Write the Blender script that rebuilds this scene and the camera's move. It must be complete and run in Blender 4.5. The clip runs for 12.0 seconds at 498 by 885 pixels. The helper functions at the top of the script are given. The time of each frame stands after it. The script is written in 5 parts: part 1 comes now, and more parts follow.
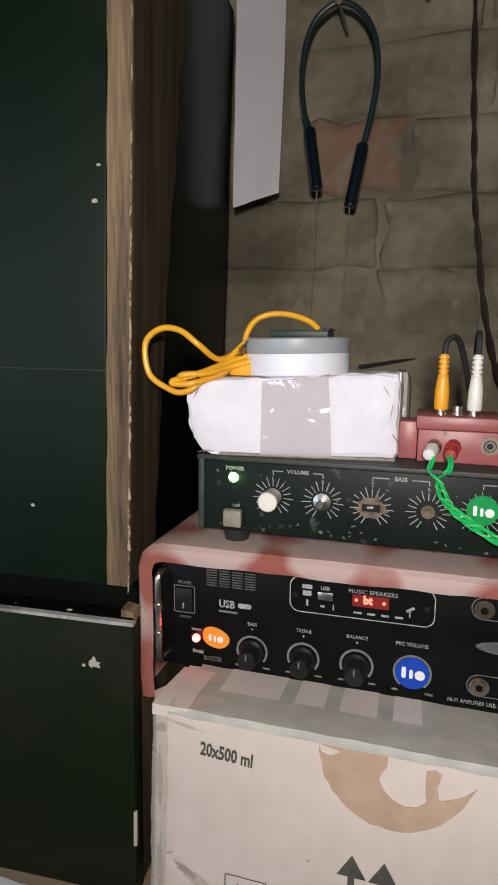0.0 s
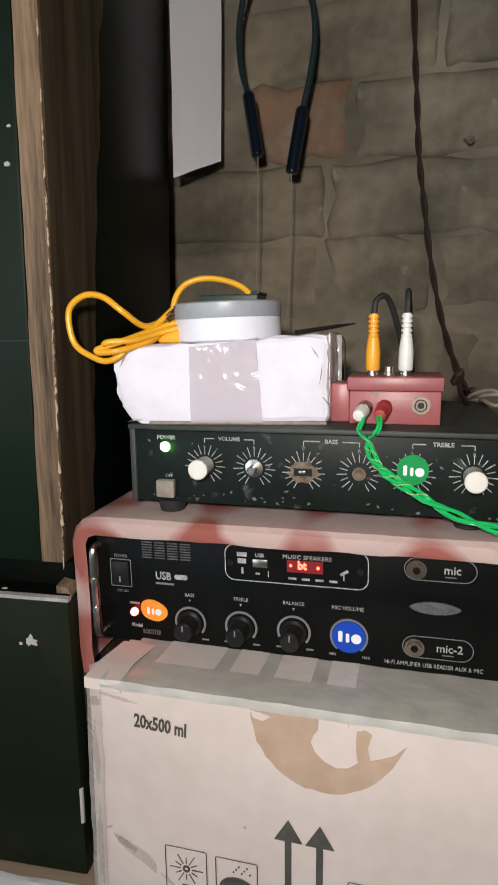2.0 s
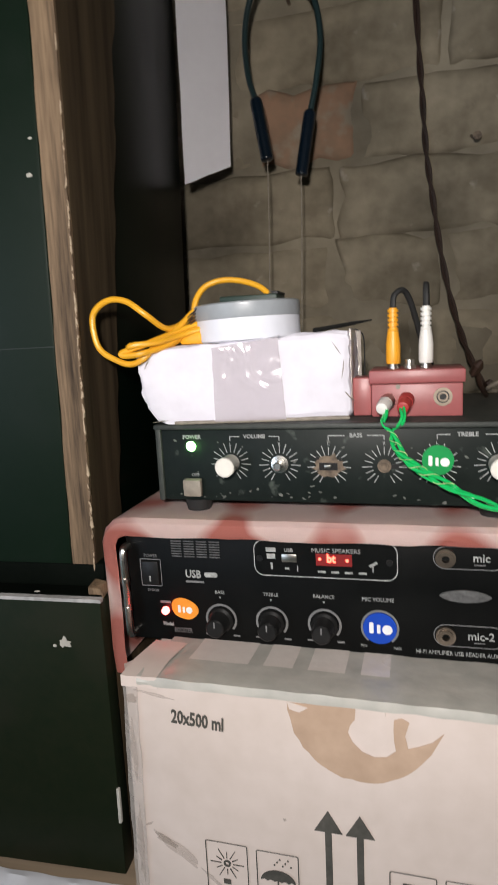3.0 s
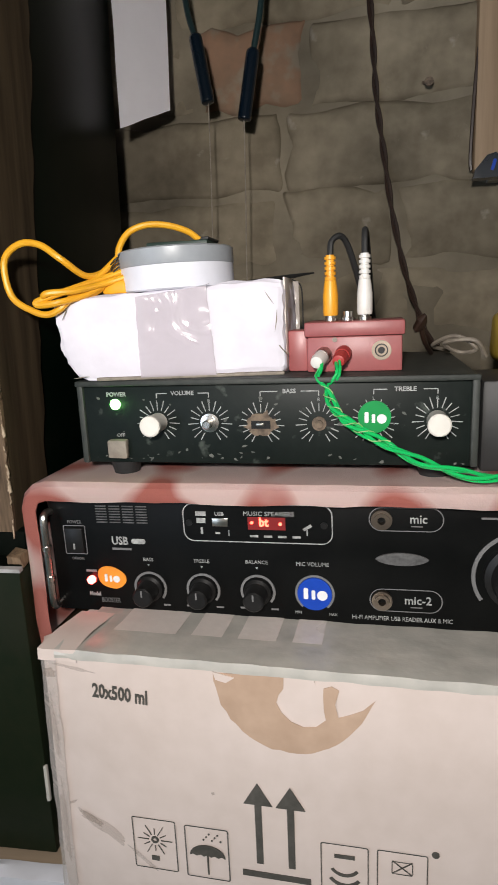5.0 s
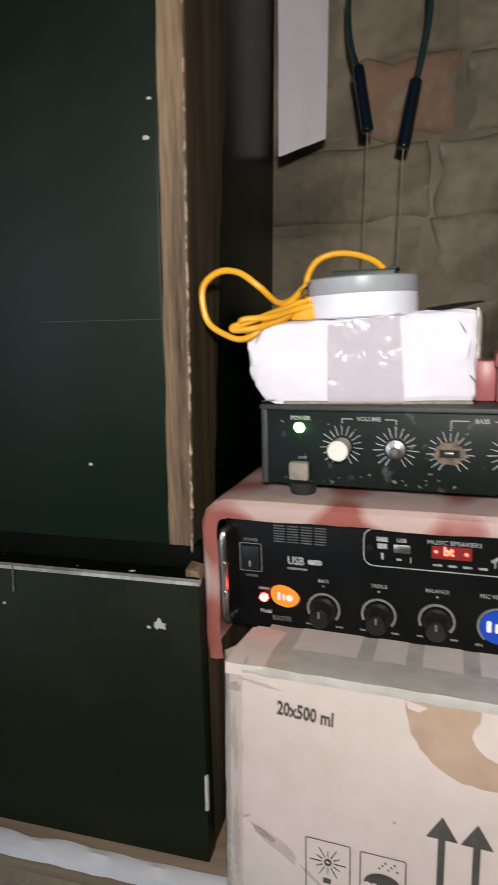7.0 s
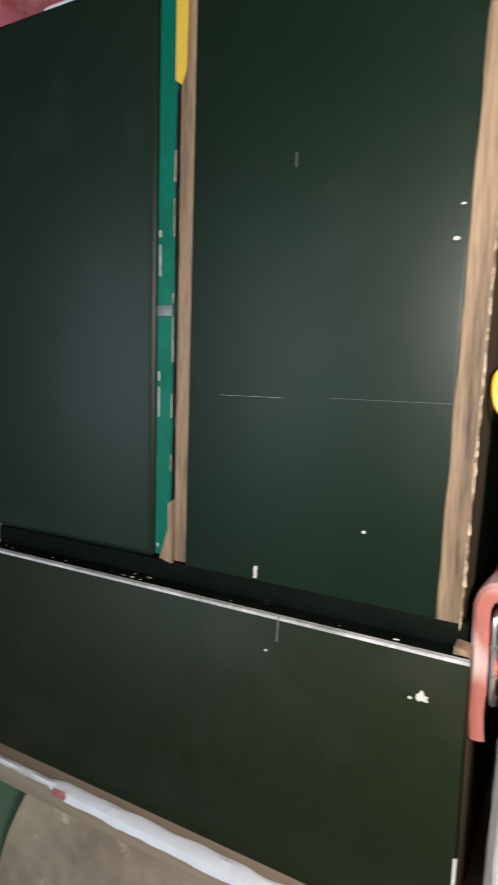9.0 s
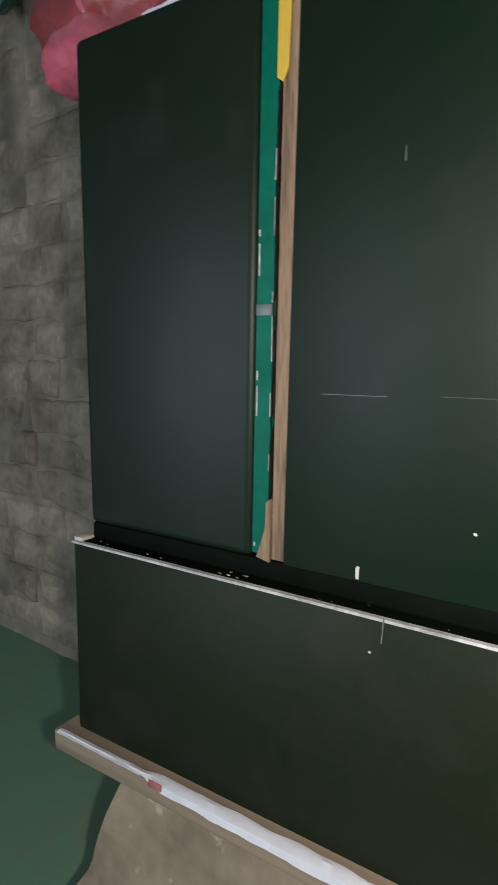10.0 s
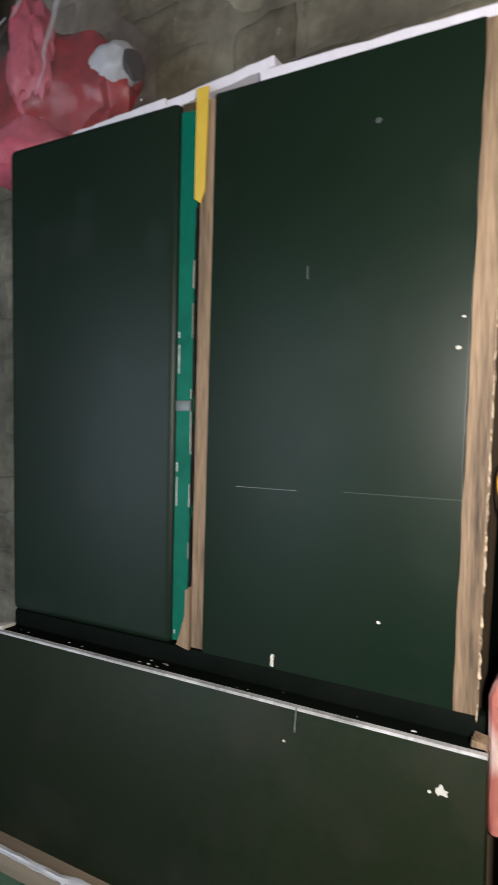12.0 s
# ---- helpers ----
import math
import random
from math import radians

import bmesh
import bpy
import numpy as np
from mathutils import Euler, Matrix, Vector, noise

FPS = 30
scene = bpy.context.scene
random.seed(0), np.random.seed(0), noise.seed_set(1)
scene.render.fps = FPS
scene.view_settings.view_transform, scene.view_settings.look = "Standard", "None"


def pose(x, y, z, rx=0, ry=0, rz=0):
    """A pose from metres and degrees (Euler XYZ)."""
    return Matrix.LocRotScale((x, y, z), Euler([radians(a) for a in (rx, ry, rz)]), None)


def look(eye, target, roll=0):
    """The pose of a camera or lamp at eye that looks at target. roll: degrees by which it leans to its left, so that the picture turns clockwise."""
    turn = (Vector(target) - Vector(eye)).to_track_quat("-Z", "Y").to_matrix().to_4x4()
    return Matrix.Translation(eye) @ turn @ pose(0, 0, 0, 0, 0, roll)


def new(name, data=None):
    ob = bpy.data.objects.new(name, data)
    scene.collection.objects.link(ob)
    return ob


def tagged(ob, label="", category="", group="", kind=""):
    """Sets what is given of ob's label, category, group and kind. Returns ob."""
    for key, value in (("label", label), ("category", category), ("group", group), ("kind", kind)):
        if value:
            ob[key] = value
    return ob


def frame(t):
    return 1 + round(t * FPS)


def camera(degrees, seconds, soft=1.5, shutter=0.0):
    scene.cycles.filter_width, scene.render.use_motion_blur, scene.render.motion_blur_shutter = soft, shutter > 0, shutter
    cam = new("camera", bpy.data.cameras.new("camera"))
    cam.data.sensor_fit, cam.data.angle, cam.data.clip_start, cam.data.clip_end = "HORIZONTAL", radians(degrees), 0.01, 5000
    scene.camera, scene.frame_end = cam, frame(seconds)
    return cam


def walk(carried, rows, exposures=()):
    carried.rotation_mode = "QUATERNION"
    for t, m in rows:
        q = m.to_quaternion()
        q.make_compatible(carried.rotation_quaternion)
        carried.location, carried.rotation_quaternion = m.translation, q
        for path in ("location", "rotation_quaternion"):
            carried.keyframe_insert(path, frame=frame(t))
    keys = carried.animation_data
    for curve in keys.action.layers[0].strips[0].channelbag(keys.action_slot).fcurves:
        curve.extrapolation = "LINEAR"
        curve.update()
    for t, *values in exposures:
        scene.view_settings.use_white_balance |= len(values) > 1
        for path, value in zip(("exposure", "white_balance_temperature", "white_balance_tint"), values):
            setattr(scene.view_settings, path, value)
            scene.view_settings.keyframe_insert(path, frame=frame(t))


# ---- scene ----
cam = camera(44.4, 12.0, shutter=0.7)


def aim(x, y, z, yaw, pitch, roll):
    """A pose from the eye's place and its yaw to the left of +y, pitch up and roll, in degrees."""
    a, b = radians(yaw), radians(pitch)
    ahead = Vector((-math.sin(a) * math.cos(b), math.cos(a) * math.cos(b), math.sin(b)))
    return look((x, y, z), Vector((x, y, z)) + ahead, roll)


# seconds, eye, yaw, pitch, roll
PATH = [
    (0, -0.0, 0.0117, 0.6868, 15.825, -9.428, 0.937),
    (0.5, 0.0036, 0.0244, 0.6784, 15.45, -10.623, 0.82),
    (1, 0.0127, 0.0317, 0.6684, 15.324, -12.178, -0.355),
    (1.5, 0.0334, 0.0295, 0.6683, 15.21, -11.223, -1.314),
    (2, 0.0372, 0.0278, 0.6711, 14.677, -10.578, -0.742),
    (2.5, 0.0278, 0.017, 0.6735, 16.666, -9.014, -1.2),
    (3, 0.0274, 0.0178, 0.6658, 15.416, -9.904, -2.838),
    (3.5, 0.0394, 0.0298, 0.6581, 12.738, -11.101, -1.805),
    (3.7, 0.0493, 0.0368, 0.6569, 11.382, -11.581, -1.314),
    (5.3, 0.0434, 0.0474, 0.6488, 13.14, -12.445, -3.104),
    (5.5, 0.0331, 0.0428, 0.6516, 14.251, -12.108, -2.869),
    (6, 0.0109, 0.0297, 0.6555, 16.264, -11.274, -2.922),
    (6.5, -0.0065, 0.0188, 0.6576, 17.676, -10.979, -2.625),
    (6.7, -0.0153, 0.0236, 0.658, 17.875, -11.144, -1.958),
    (8.3, -0.0825, -0.0219, 0.6802, 25.63, -7.574, 0.863),
    (8.5, -0.0914, -0.0293, 0.684, 27.191, -7.383, 1.131),
    (9, -0.1083, -0.0425, 0.6896, 32.226, -7.271, 1.186),
    (9.5, -0.133, -0.054, 0.6903, 34.308, -7.869, 0.727),
    (10, -0.1447, -0.0642, 0.6924, 37.146, -7.795, 0.492),
    (10.5, -0.153, -0.0785, 0.708, 37.295, -6.82, 1.872),
    (11, -0.1374, -0.0815, 0.723, 36.048, -5.158, 2.11),
    (11.5, -0.1247, -0.0836, 0.729, 34.077, -2.052, 2.515),
    (12, -0.1101, -0.0689, 0.7213, 32.164, -1.912, 0.765),
]
walk(cam, [(t, aim(*row)) for t, *row in PATH],
     exposures=((0.0, -0.06), (1.5, 0.08), (2.5, 0.06), (3.5, 0.22), (5.5, 0.10), (6.5, -0.04), (8.3, 1.22), (9.0, 1.38), (10.0, 1.22), (12.0, 1.24)))

# ---- world and light ----
world = bpy.data.worlds.new("world")
scene.world = world
world.use_nodes = True
world.node_tree.nodes["Background"].inputs["Color"].default_value = (0.55, 0.65, 0.7, 1)
world.node_tree.nodes["Background"].inputs["Strength"].default_value = 0.15


def area_lamp(name, at, target, size, size_y, watts, color):
    data = bpy.data.lights.new(name, "AREA")
    data.shape, data.size, data.size_y, data.energy, data.color = "RECTANGLE", size, size_y, watts, color
    ob = new(name, data)
    ob.matrix_world = look(at, target)
    return ob


# unseen lamp added for light from beside the camera; broad fill assumed further back
area_lamp("near_camera_light", (0.020, -0.115, 0.750), (-0.03, 0.45, 0.62), 0.035, 0.035, 4.1, (1.0, 0.945, 0.895))
# broad soft fill placed where the doors' sheen points; the doorway is assumed
area_lamp("assumed_daylight", (-1.38, -1.70, 0.56), (-1.38, 0.4, 0.56), 0.90, 1.05, 13.0, (0.70, 0.82, 1.0))

# ---- materials ----
MATS = {}


def shade(name, base, alt=None, rough=0.6, metal=0.0, grain=120.0, big=9.0, bump=0.15, spec=0.5, vary=0.0, dirt=None, dirt_at=0.62, patch=0.0):
    """Principled surface with colour variation at two scales, fine relief and worn spots."""
    if name in MATS:
        return MATS[name]
    m = bpy.data.materials.new(name)
    m.use_nodes = True
    nt = m.node_tree
    b = nt.nodes["Principled BSDF"]
    tc = nt.nodes.new("ShaderNodeTexCoord")
    fine, wide = nt.nodes.new("ShaderNodeTexNoise"), nt.nodes.new("ShaderNodeTexNoise")
    fine.inputs["Scale"].default_value, wide.inputs["Scale"].default_value = grain, big
    fine.inputs["Detail"].default_value, wide.inputs["Detail"].default_value = 4, 6
    for n in (fine, wide):
        nt.links.new(tc.outputs["Object"], n.inputs["Vector"])
    alt = alt or tuple(c * 0.75 for c in base)
    mix = nt.nodes.new("ShaderNodeMix")
    mix.data_type = "RGBA"
    mix.inputs[6].default_value, mix.inputs[7].default_value = (*base, 1), (*alt, 1)
    ramp = nt.nodes.new("ShaderNodeValToRGB")
    ramp.color_ramp.elements[0].position, ramp.color_ramp.elements[1].position = 0.36, 0.66
    add = nt.nodes.new("ShaderNodeMath")
    add.operation = "MULTIPLY_ADD"
    add.inputs[1].default_value = 0.35
    sub = nt.nodes.new("ShaderNodeMath")
    sub.operation = "MULTIPLY"
    sub.inputs[1].default_value = 0.65
    nt.links.new(wide.outputs["Fac"], sub.inputs[0])
    nt.links.new(fine.outputs["Fac"], add.inputs[0])
    nt.links.new(sub.outputs[0], add.inputs[2])
    nt.links.new(add.outputs[0], ramp.inputs["Fac"])
    nt.links.new(ramp.outputs["Color"], mix.inputs[0])
    col = mix.outputs[2]
    if vary:
        info = nt.nodes.new("ShaderNodeObjectInfo")
        hsv = nt.nodes.new("ShaderNodeHueSaturation")
        rng = nt.nodes.new("ShaderNodeMapRange")
        rng.inputs[3].default_value, rng.inputs[4].default_value = 1 - vary, 1 + vary
        nt.links.new(info.outputs["Random"], rng.inputs[0])
        nt.links.new(rng.outputs[0], hsv.inputs["Value"])
        nt.links.new(col, hsv.inputs["Color"])
        col = hsv.outputs["Color"]
    if dirt:
        spots = nt.nodes.new("ShaderNodeTexNoise")
        spots.inputs["Scale"].default_value, spots.inputs["Detail"].default_value = big * 3.1, 8
        nt.links.new(tc.outputs["Object"], spots.inputs["Vector"])
        r2 = nt.nodes.new("ShaderNodeValToRGB")
        r2.color_ramp.elements[0].position, r2.color_ramp.elements[1].position = dirt_at, dirt_at + 0.1
        nt.links.new(spots.outputs["Fac"], r2.inputs["Fac"])
        m2 = nt.nodes.new("ShaderNodeMix")
        m2.data_type = "RGBA"
        m2.inputs[7].default_value = (*dirt, 1)
        nt.links.new(r2.outputs["Color"], m2.inputs[0])
        nt.links.new(col, m2.inputs[6])
        col = m2.outputs[2]
    if patch:
        # broad soot and damp that run on from piece to piece
        geo, soot = nt.nodes.new("ShaderNodeNewGeometry"), nt.nodes.new("ShaderNodeTexNoise")
        soot.inputs["Scale"].default_value, soot.inputs["Detail"].default_value = 7.5, 5
        nt.links.new(geo.outputs["Position"], soot.inputs["Vector"])
        tone = nt.nodes.new("ShaderNodeMapRange")
        tone.inputs[1].default_value, tone.inputs[2].default_value = 0.32, 0.68
        tone.inputs[3].default_value, tone.inputs[4].default_value = 1 - patch, 1 + patch * 0.7
        nt.links.new(soot.outputs["Fac"], tone.inputs[0])
        stain = nt.nodes.new("ShaderNodeHueSaturation")
        nt.links.new(tone.outputs[0], stain.inputs["Value"])
        nt.links.new(col, stain.inputs["Color"])
        col = stain.outputs["Color"]
    nt.links.new(col, b.inputs["Base Color"])
    b.inputs["Roughness"].default_value, b.inputs["Metallic"].default_value = rough, metal
    b.inputs["Specular IOR Level"].default_value = spec
    rr = nt.nodes.new("ShaderNodeMapRange")
    rr.inputs[3].default_value, rr.inputs[4].default_value = max(0.03, rough - 0.1), min(1, rough + 0.12)
    nt.links.new(wide.outputs["Fac"], rr.inputs[0])
    nt.links.new(rr.outputs[0], b.inputs["Roughness"])
    if bump:
        bp = nt.nodes.new("ShaderNodeBump")
        bp.inputs["Strength"].default_value, bp.inputs["Distance"].default_value = bump, 0.002
        nt.links.new(add.outputs[0], bp.inputs["Height"])
        nt.links.new(bp.outputs["Normal"], b.inputs["Normal"])
    MATS[name] = m
    return m


def glow(name, color, strength, base=None):
    m = bpy.data.materials.new(name)
    m.use_nodes = True
    b = m.node_tree.nodes["Principled BSDF"]
    b.inputs["Base Color"].default_value = (*(base or color), 1)
    b.inputs["Emission Color"].default_value = (*color, 1)
    b.inputs["Emission Strength"].default_value = strength
    return m


def wood(name, light, dark, along="Z", rough=0.65, scale=55.0, spec=0.3):
    """Streaked wood: stretched noise along one axis."""
    m = shade(name, light, dark, rough=rough, grain=scale, big=18, bump=0.35, spec=spec)
    nt = m.node_tree
    tc = [n for n in nt.nodes if n.type == "TEX_COORD"][0]
    mp = nt.nodes.new("ShaderNodeMapping")
    s = {"X": (0.06, 1, 1), "Y": (1, 0.06, 1), "Z": (1, 1, 0.06)}[along]
    mp.inputs["Scale"].default_value = [v * 3 for v in s]
    nt.links.new(tc.outputs["Object"], mp.inputs["Vector"])
    for n in nt.nodes:
        if n.type == "TEX_NOISE":
            nt.links.new(mp.outputs["Vector"], n.inputs["Vector"])
    return m


def check_cloth(name):
    """Red and pale checked cotton: two crossing bands, faded."""
    m = bpy.data.materials.new(name)
    m.use_nodes = True
    nt = m.node_tree
    b = nt.nodes["Principled BSDF"]
    tc = nt.nodes.new("ShaderNodeTexCoord")
    waves = []
    for d in ("X", "Y", "Z"):
        w = nt.nodes.new("ShaderNodeTexWave")
        w.bands_direction = d
        w.inputs["Scale"].default_value, w.inputs["Distortion"].default_value = {"X": 4.1, "Y": 4.6, "Z": 4.4}[d], 2.2
        w.inputs["Detail Scale"].default_value, w.inputs["Phase Offset"].default_value = 3.0, {"X": 1.7, "Y": 0.0, "Z": 2.4}[d]
        nt.links.new(tc.outputs["Object"], w.inputs["Vector"])
        waves.append(w)
    a1 = nt.nodes.new("ShaderNodeMath")
    a1.operation = "MULTIPLY_ADD"
    a1.inputs[1].default_value = 2.5
    nt.links.new(waves[0].outputs["Fac"], a1.inputs[0])
    nt.links.new(waves[1].outputs["Fac"], a1.inputs[2])
    a2 = nt.nodes.new("ShaderNodeMath")
    a2.operation = "ADD"
    side = nt.nodes.new("ShaderNodeMath")
    side.operation = "MULTIPLY"
    side.inputs[1].default_value = 1.9
    nt.links.new(waves[2].outputs["Fac"], side.inputs[0])
    nt.links.new(a1.outputs[0], a2.inputs[0])
    nt.links.new(side.outputs[0], a2.inputs[1])
    sc = nt.nodes.new("ShaderNodeMath")
    sc.operation = "MULTIPLY"
    sc.inputs[1].default_value = 0.20
    nt.links.new(a2.outputs[0], sc.inputs[0])
    ramp = nt.nodes.new("ShaderNodeValToRGB")
    ramp.color_ramp.elements[0].position, ramp.color_ramp.elements[1].position = 0.38, 0.62
    ramp.color_ramp.elements[0].color, ramp.color_ramp.elements[1].color = (0.52, 0.175, 0.140, 1), (0.80, 0.62, 0.58, 1)
    nt.links.new(sc.outputs[0], ramp.inputs["Fac"])
    nt.links.new(ramp.outputs["Color"], b.inputs["Base Color"])
    weave = nt.nodes.new("ShaderNodeTexNoise")
    weave.inputs["Scale"].default_value = 900
    nt.links.new(tc.outputs["Object"], weave.inputs["Vector"])
    bp = nt.nodes.new("ShaderNodeBump")
    bp.inputs["Strength"].default_value, bp.inputs["Distance"].default_value = 0.3, 0.001
    nt.links.new(weave.outputs["Fac"], bp.inputs["Height"])
    nt.links.new(bp.outputs["Normal"], b.inputs["Normal"])
    b.inputs["Roughness"].default_value = 0.9
    return m


def film(name, tint, clear=0.74, rough=0.15):
    """Thin clear plastic: part see-through, part glossy."""
    m = bpy.data.materials.new(name)
    m.use_nodes = True
    nt = m.node_tree
    b = nt.nodes["Principled BSDF"]
    b.inputs["Base Color"].default_value = (*tint, 1)
    b.inputs["Roughness"].default_value = rough
    tr = nt.nodes.new("ShaderNodeBsdfTransparent")
    mx = nt.nodes.new("ShaderNodeMixShader")
    mx.inputs[0].default_value = clear
    nz = nt.nodes.new("ShaderNodeTexNoise")
    nz.inputs["Scale"].default_value, nz.inputs["Distortion"].default_value = 35, 1.5
    tc = nt.nodes.new("ShaderNodeTexCoord")
    nt.links.new(tc.outputs["Object"], nz.inputs["Vector"])
    bp = nt.nodes.new("ShaderNodeBump")
    bp.inputs["Strength"].default_value, bp.inputs["Distance"].default_value = 0.35, 0.006
    nt.links.new(nz.outputs["Fac"], bp.inputs["Height"])
    nt.links.new(bp.outputs["Normal"], b.inputs["Normal"])
    out = nt.nodes["Material Output"]
    nt.links.new(b.outputs[0], mx.inputs[1])
    nt.links.new(tr.outputs[0], mx.inputs[2])
    nt.links.new(mx.outputs[0], out.inputs["Surface"])
    return m


BRICK = shade("old_brick", (0.243, 0.209, 0.153), (0.145, 0.122, 0.088), rough=0.95, grain=70, big=16, bump=1.0, spec=0.1, vary=0.16, dirt=(0.29, 0.26, 0.215), dirt_at=0.66, patch=0.45)
BRICK_RED = shade("red_brick", (0.275, 0.156, 0.098), (0.186, 0.130, 0.088), rough=0.92, grain=90, big=9, bump=0.9, vary=0.1, dirt=(0.22, 0.185, 0.14), dirt_at=0.54, patch=0.3)
MORTAR = shade("mud_mortar", (0.220, 0.190, 0.139), (0.119, 0.100, 0.071), rough=0.97, grain=60, big=12, bump=1.0, patch=0.45)
FLOOR = shade("green_floor", (0.105, 0.225, 0.145), (0.13, 0.19, 0.125), rough=0.5, grain=40, big=5, bump=0.2)
PLASTER = shade("dull_plaster", (0.30, 0.29, 0.25), (0.2, 0.19, 0.16), rough=0.9, grain=30, big=3, bump=0.3)
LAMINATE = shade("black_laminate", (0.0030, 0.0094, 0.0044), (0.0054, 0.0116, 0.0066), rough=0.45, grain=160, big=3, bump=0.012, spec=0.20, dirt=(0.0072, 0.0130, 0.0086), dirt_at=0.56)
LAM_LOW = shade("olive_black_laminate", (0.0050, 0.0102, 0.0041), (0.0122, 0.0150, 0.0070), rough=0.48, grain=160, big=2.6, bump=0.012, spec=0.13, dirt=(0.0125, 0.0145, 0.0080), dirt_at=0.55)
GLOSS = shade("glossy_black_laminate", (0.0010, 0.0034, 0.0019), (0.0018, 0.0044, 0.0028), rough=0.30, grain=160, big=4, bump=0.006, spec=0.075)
LAM_WORN = shade("scuffed_black_strip", (0.0022, 0.0034, 0.0025), (0.0042, 0.0054, 0.0042), rough=0.6, grain=200, big=22, bump=0.4, spec=0.02, dirt=(0.16, 0.16, 0.14), dirt_at=0.71)
PLY = wood("raw_plywood_edge", (0.235, 0.158, 0.096), (0.030, 0.019, 0.011), scale=190.0)
PLY_DARK = wood("brown_ply_side", (0.072, 0.052, 0.031), (0.026, 0.018, 0.011), spec=0.10)
SPLINTER = shade("pale_splinter", (0.46, 0.36, 0.25), (0.30, 0.22, 0.15), rough=0.8)
PINE = wood("old_pine", (0.33, 0.235, 0.15), (0.21, 0.145, 0.09))
BENCHWOOD = wood("bench_plank", (0.25, 0.19, 0.13), (0.15, 0.11, 0.075), along="X")
MUD = shade("mud_and_stone", (0.24, 0.19, 0.13), (0.13, 0.10, 0.07), rough=0.95, grain=50, big=11, bump=1.0, dirt=(0.34, 0.29, 0.22))
CHIP = shade("pale_chipped_edge", (0.52, 0.50, 0.45), (0.34, 0.32, 0.28), rough=0.8)
EDGE = shade("worn_pale_edge", (0.44, 0.43, 0.43), (0.15, 0.15, 0.14), rough=0.6, grain=220, big=26, bump=0.4)
WHITE_SHEET = shade("white_plastic_sheet", (0.66, 0.67, 0.72), (0.50, 0.50, 0.53), rough=0.4, bump=0.4, grain=30)
GREEN_TAPE = shade("green_tape", (0.001, 0.086, 0.055), (0.001, 0.066, 0.043), rough=0.45, bump=0.2, spec=0.08, big=30)
YELLOW_TAPE = shade("yellow_plastic_strip", (0.50, 0.34, 0.04), (0.42, 0.275, 0.032), rough=0.4)
GREY_TAPE = shade("grey_tape", (0.085, 0.10, 0.095), rough=0.4)
PAPER = shade("white_paper", (0.50, 0.475, 0.525), (0.42, 0.40, 0.44), rough=0.8, big=20, bump=0.2)
WRAP = shade("white_wrapping", (0.69, 0.665, 0.735), (0.60, 0.575, 0.635), rough=0.7, big=20, bump=0.4)
PAPER_SHEET = shade("bright_paper", (0.93, 0.91, 0.95), (0.90, 0.88, 0.92), rough=0.85, big=20, bump=0.2)
CARTON = shade("pale_carton", (0.62, 0.53, 0.49), (0.54, 0.455, 0.41), rough=0.75, grain=70, big=9, bump=0.2, dirt=(0.42, 0.33, 0.27), dirt_at=0.74)
KRAFT = shade("torn_kraft", (0.47, 0.335, 0.245), (0.37, 0.255, 0.18), rough=0.9, grain=90, big=25, bump=0.6)
CLEAR_TAPE = film("clear_tape", (0.62, 0.56, 0.52), clear=0.6, rough=0.15)
TAPE_GREY = shade("dull_packing_tape", (0.475, 0.455, 0.415), (0.37, 0.36, 0.33), rough=0.35, big=30, grain=60, bump=0.5)
TAPE_PATCH = shade("bright_packing_tape", (0.66, 0.605, 0.565), (0.56, 0.505, 0.47), rough=0.3, bump=0.4)
INK = shade("black_ink", (0.045, 0.042, 0.036), (0.08, 0.075, 0.065), rough=0.8, grain=400, big=90)
AMP_BLACK = shade("amp_black_panel", (0.0030, 0.0034, 0.0034), (0.005, 0.0054, 0.0052), rough=0.40, grain=300, big=30, bump=0.03, spec=0.10)
AMP_DUSTY = shade("dusty_dark_panel", (0.0035, 0.0068, 0.0056), (0.0080, 0.0120, 0.0102), rough=0.5, spec=0.18, grain=180, big=26, bump=0.15, dirt=(0.055, 0.066, 0.057), dirt_at=0.62)
AMP_SIDE = shade("dusty_amp_case", (0.015, 0.019, 0.017), (0.04, 0.044, 0.038), rough=0.6, grain=160, big=20, bump=0.3)
KNOB_BLACK = shade("black_knob", (0.007, 0.007, 0.007), (0.014, 0.014, 0.014), rough=0.4, spec=0.25)
KNOB_WHITE = shade("ivory_knob", (0.70, 0.68, 0.62), (0.58, 0.55, 0.5), rough=0.4)
CHROME = shade("dull_chrome", (0.62, 0.60, 0.56), (0.42, 0.40, 0.36), rough=0.28, metal=1.0)
PRINT = shade("white_print", (0.42, 0.43, 0.42), (0.17, 0.175, 0.17), rough=0.6, grain=700, big=240)
PRINT_GREY = shade("grey_print", (0.17, 0.17, 0.17), (0.11, 0.11, 0.11), rough=0.5)
GRIME_DARK = shade("dull_rub", (0.036, 0.043, 0.040), (0.024, 0.030, 0.027), rough=0.6)
EMBLEM = shade("worn_emblem", (0.12, 0.12, 0.12), (0.04, 0.04, 0.04), rough=0.5, grain=500, big=160)
DULL_METAL = shade("tarnished_metal", (0.20, 0.165, 0.13), (0.10, 0.082, 0.066), rough=0.45, metal=1.0)
DUST = shade("dry_dust", (0.13, 0.135, 0.12), (0.07, 0.075, 0.068), rough=0.95, grain=500, big=150)
RUST = shade("rust_stain", (0.20, 0.15, 0.105), (0.07, 0.052, 0.04), rough=0.9, big=150, grain=500)
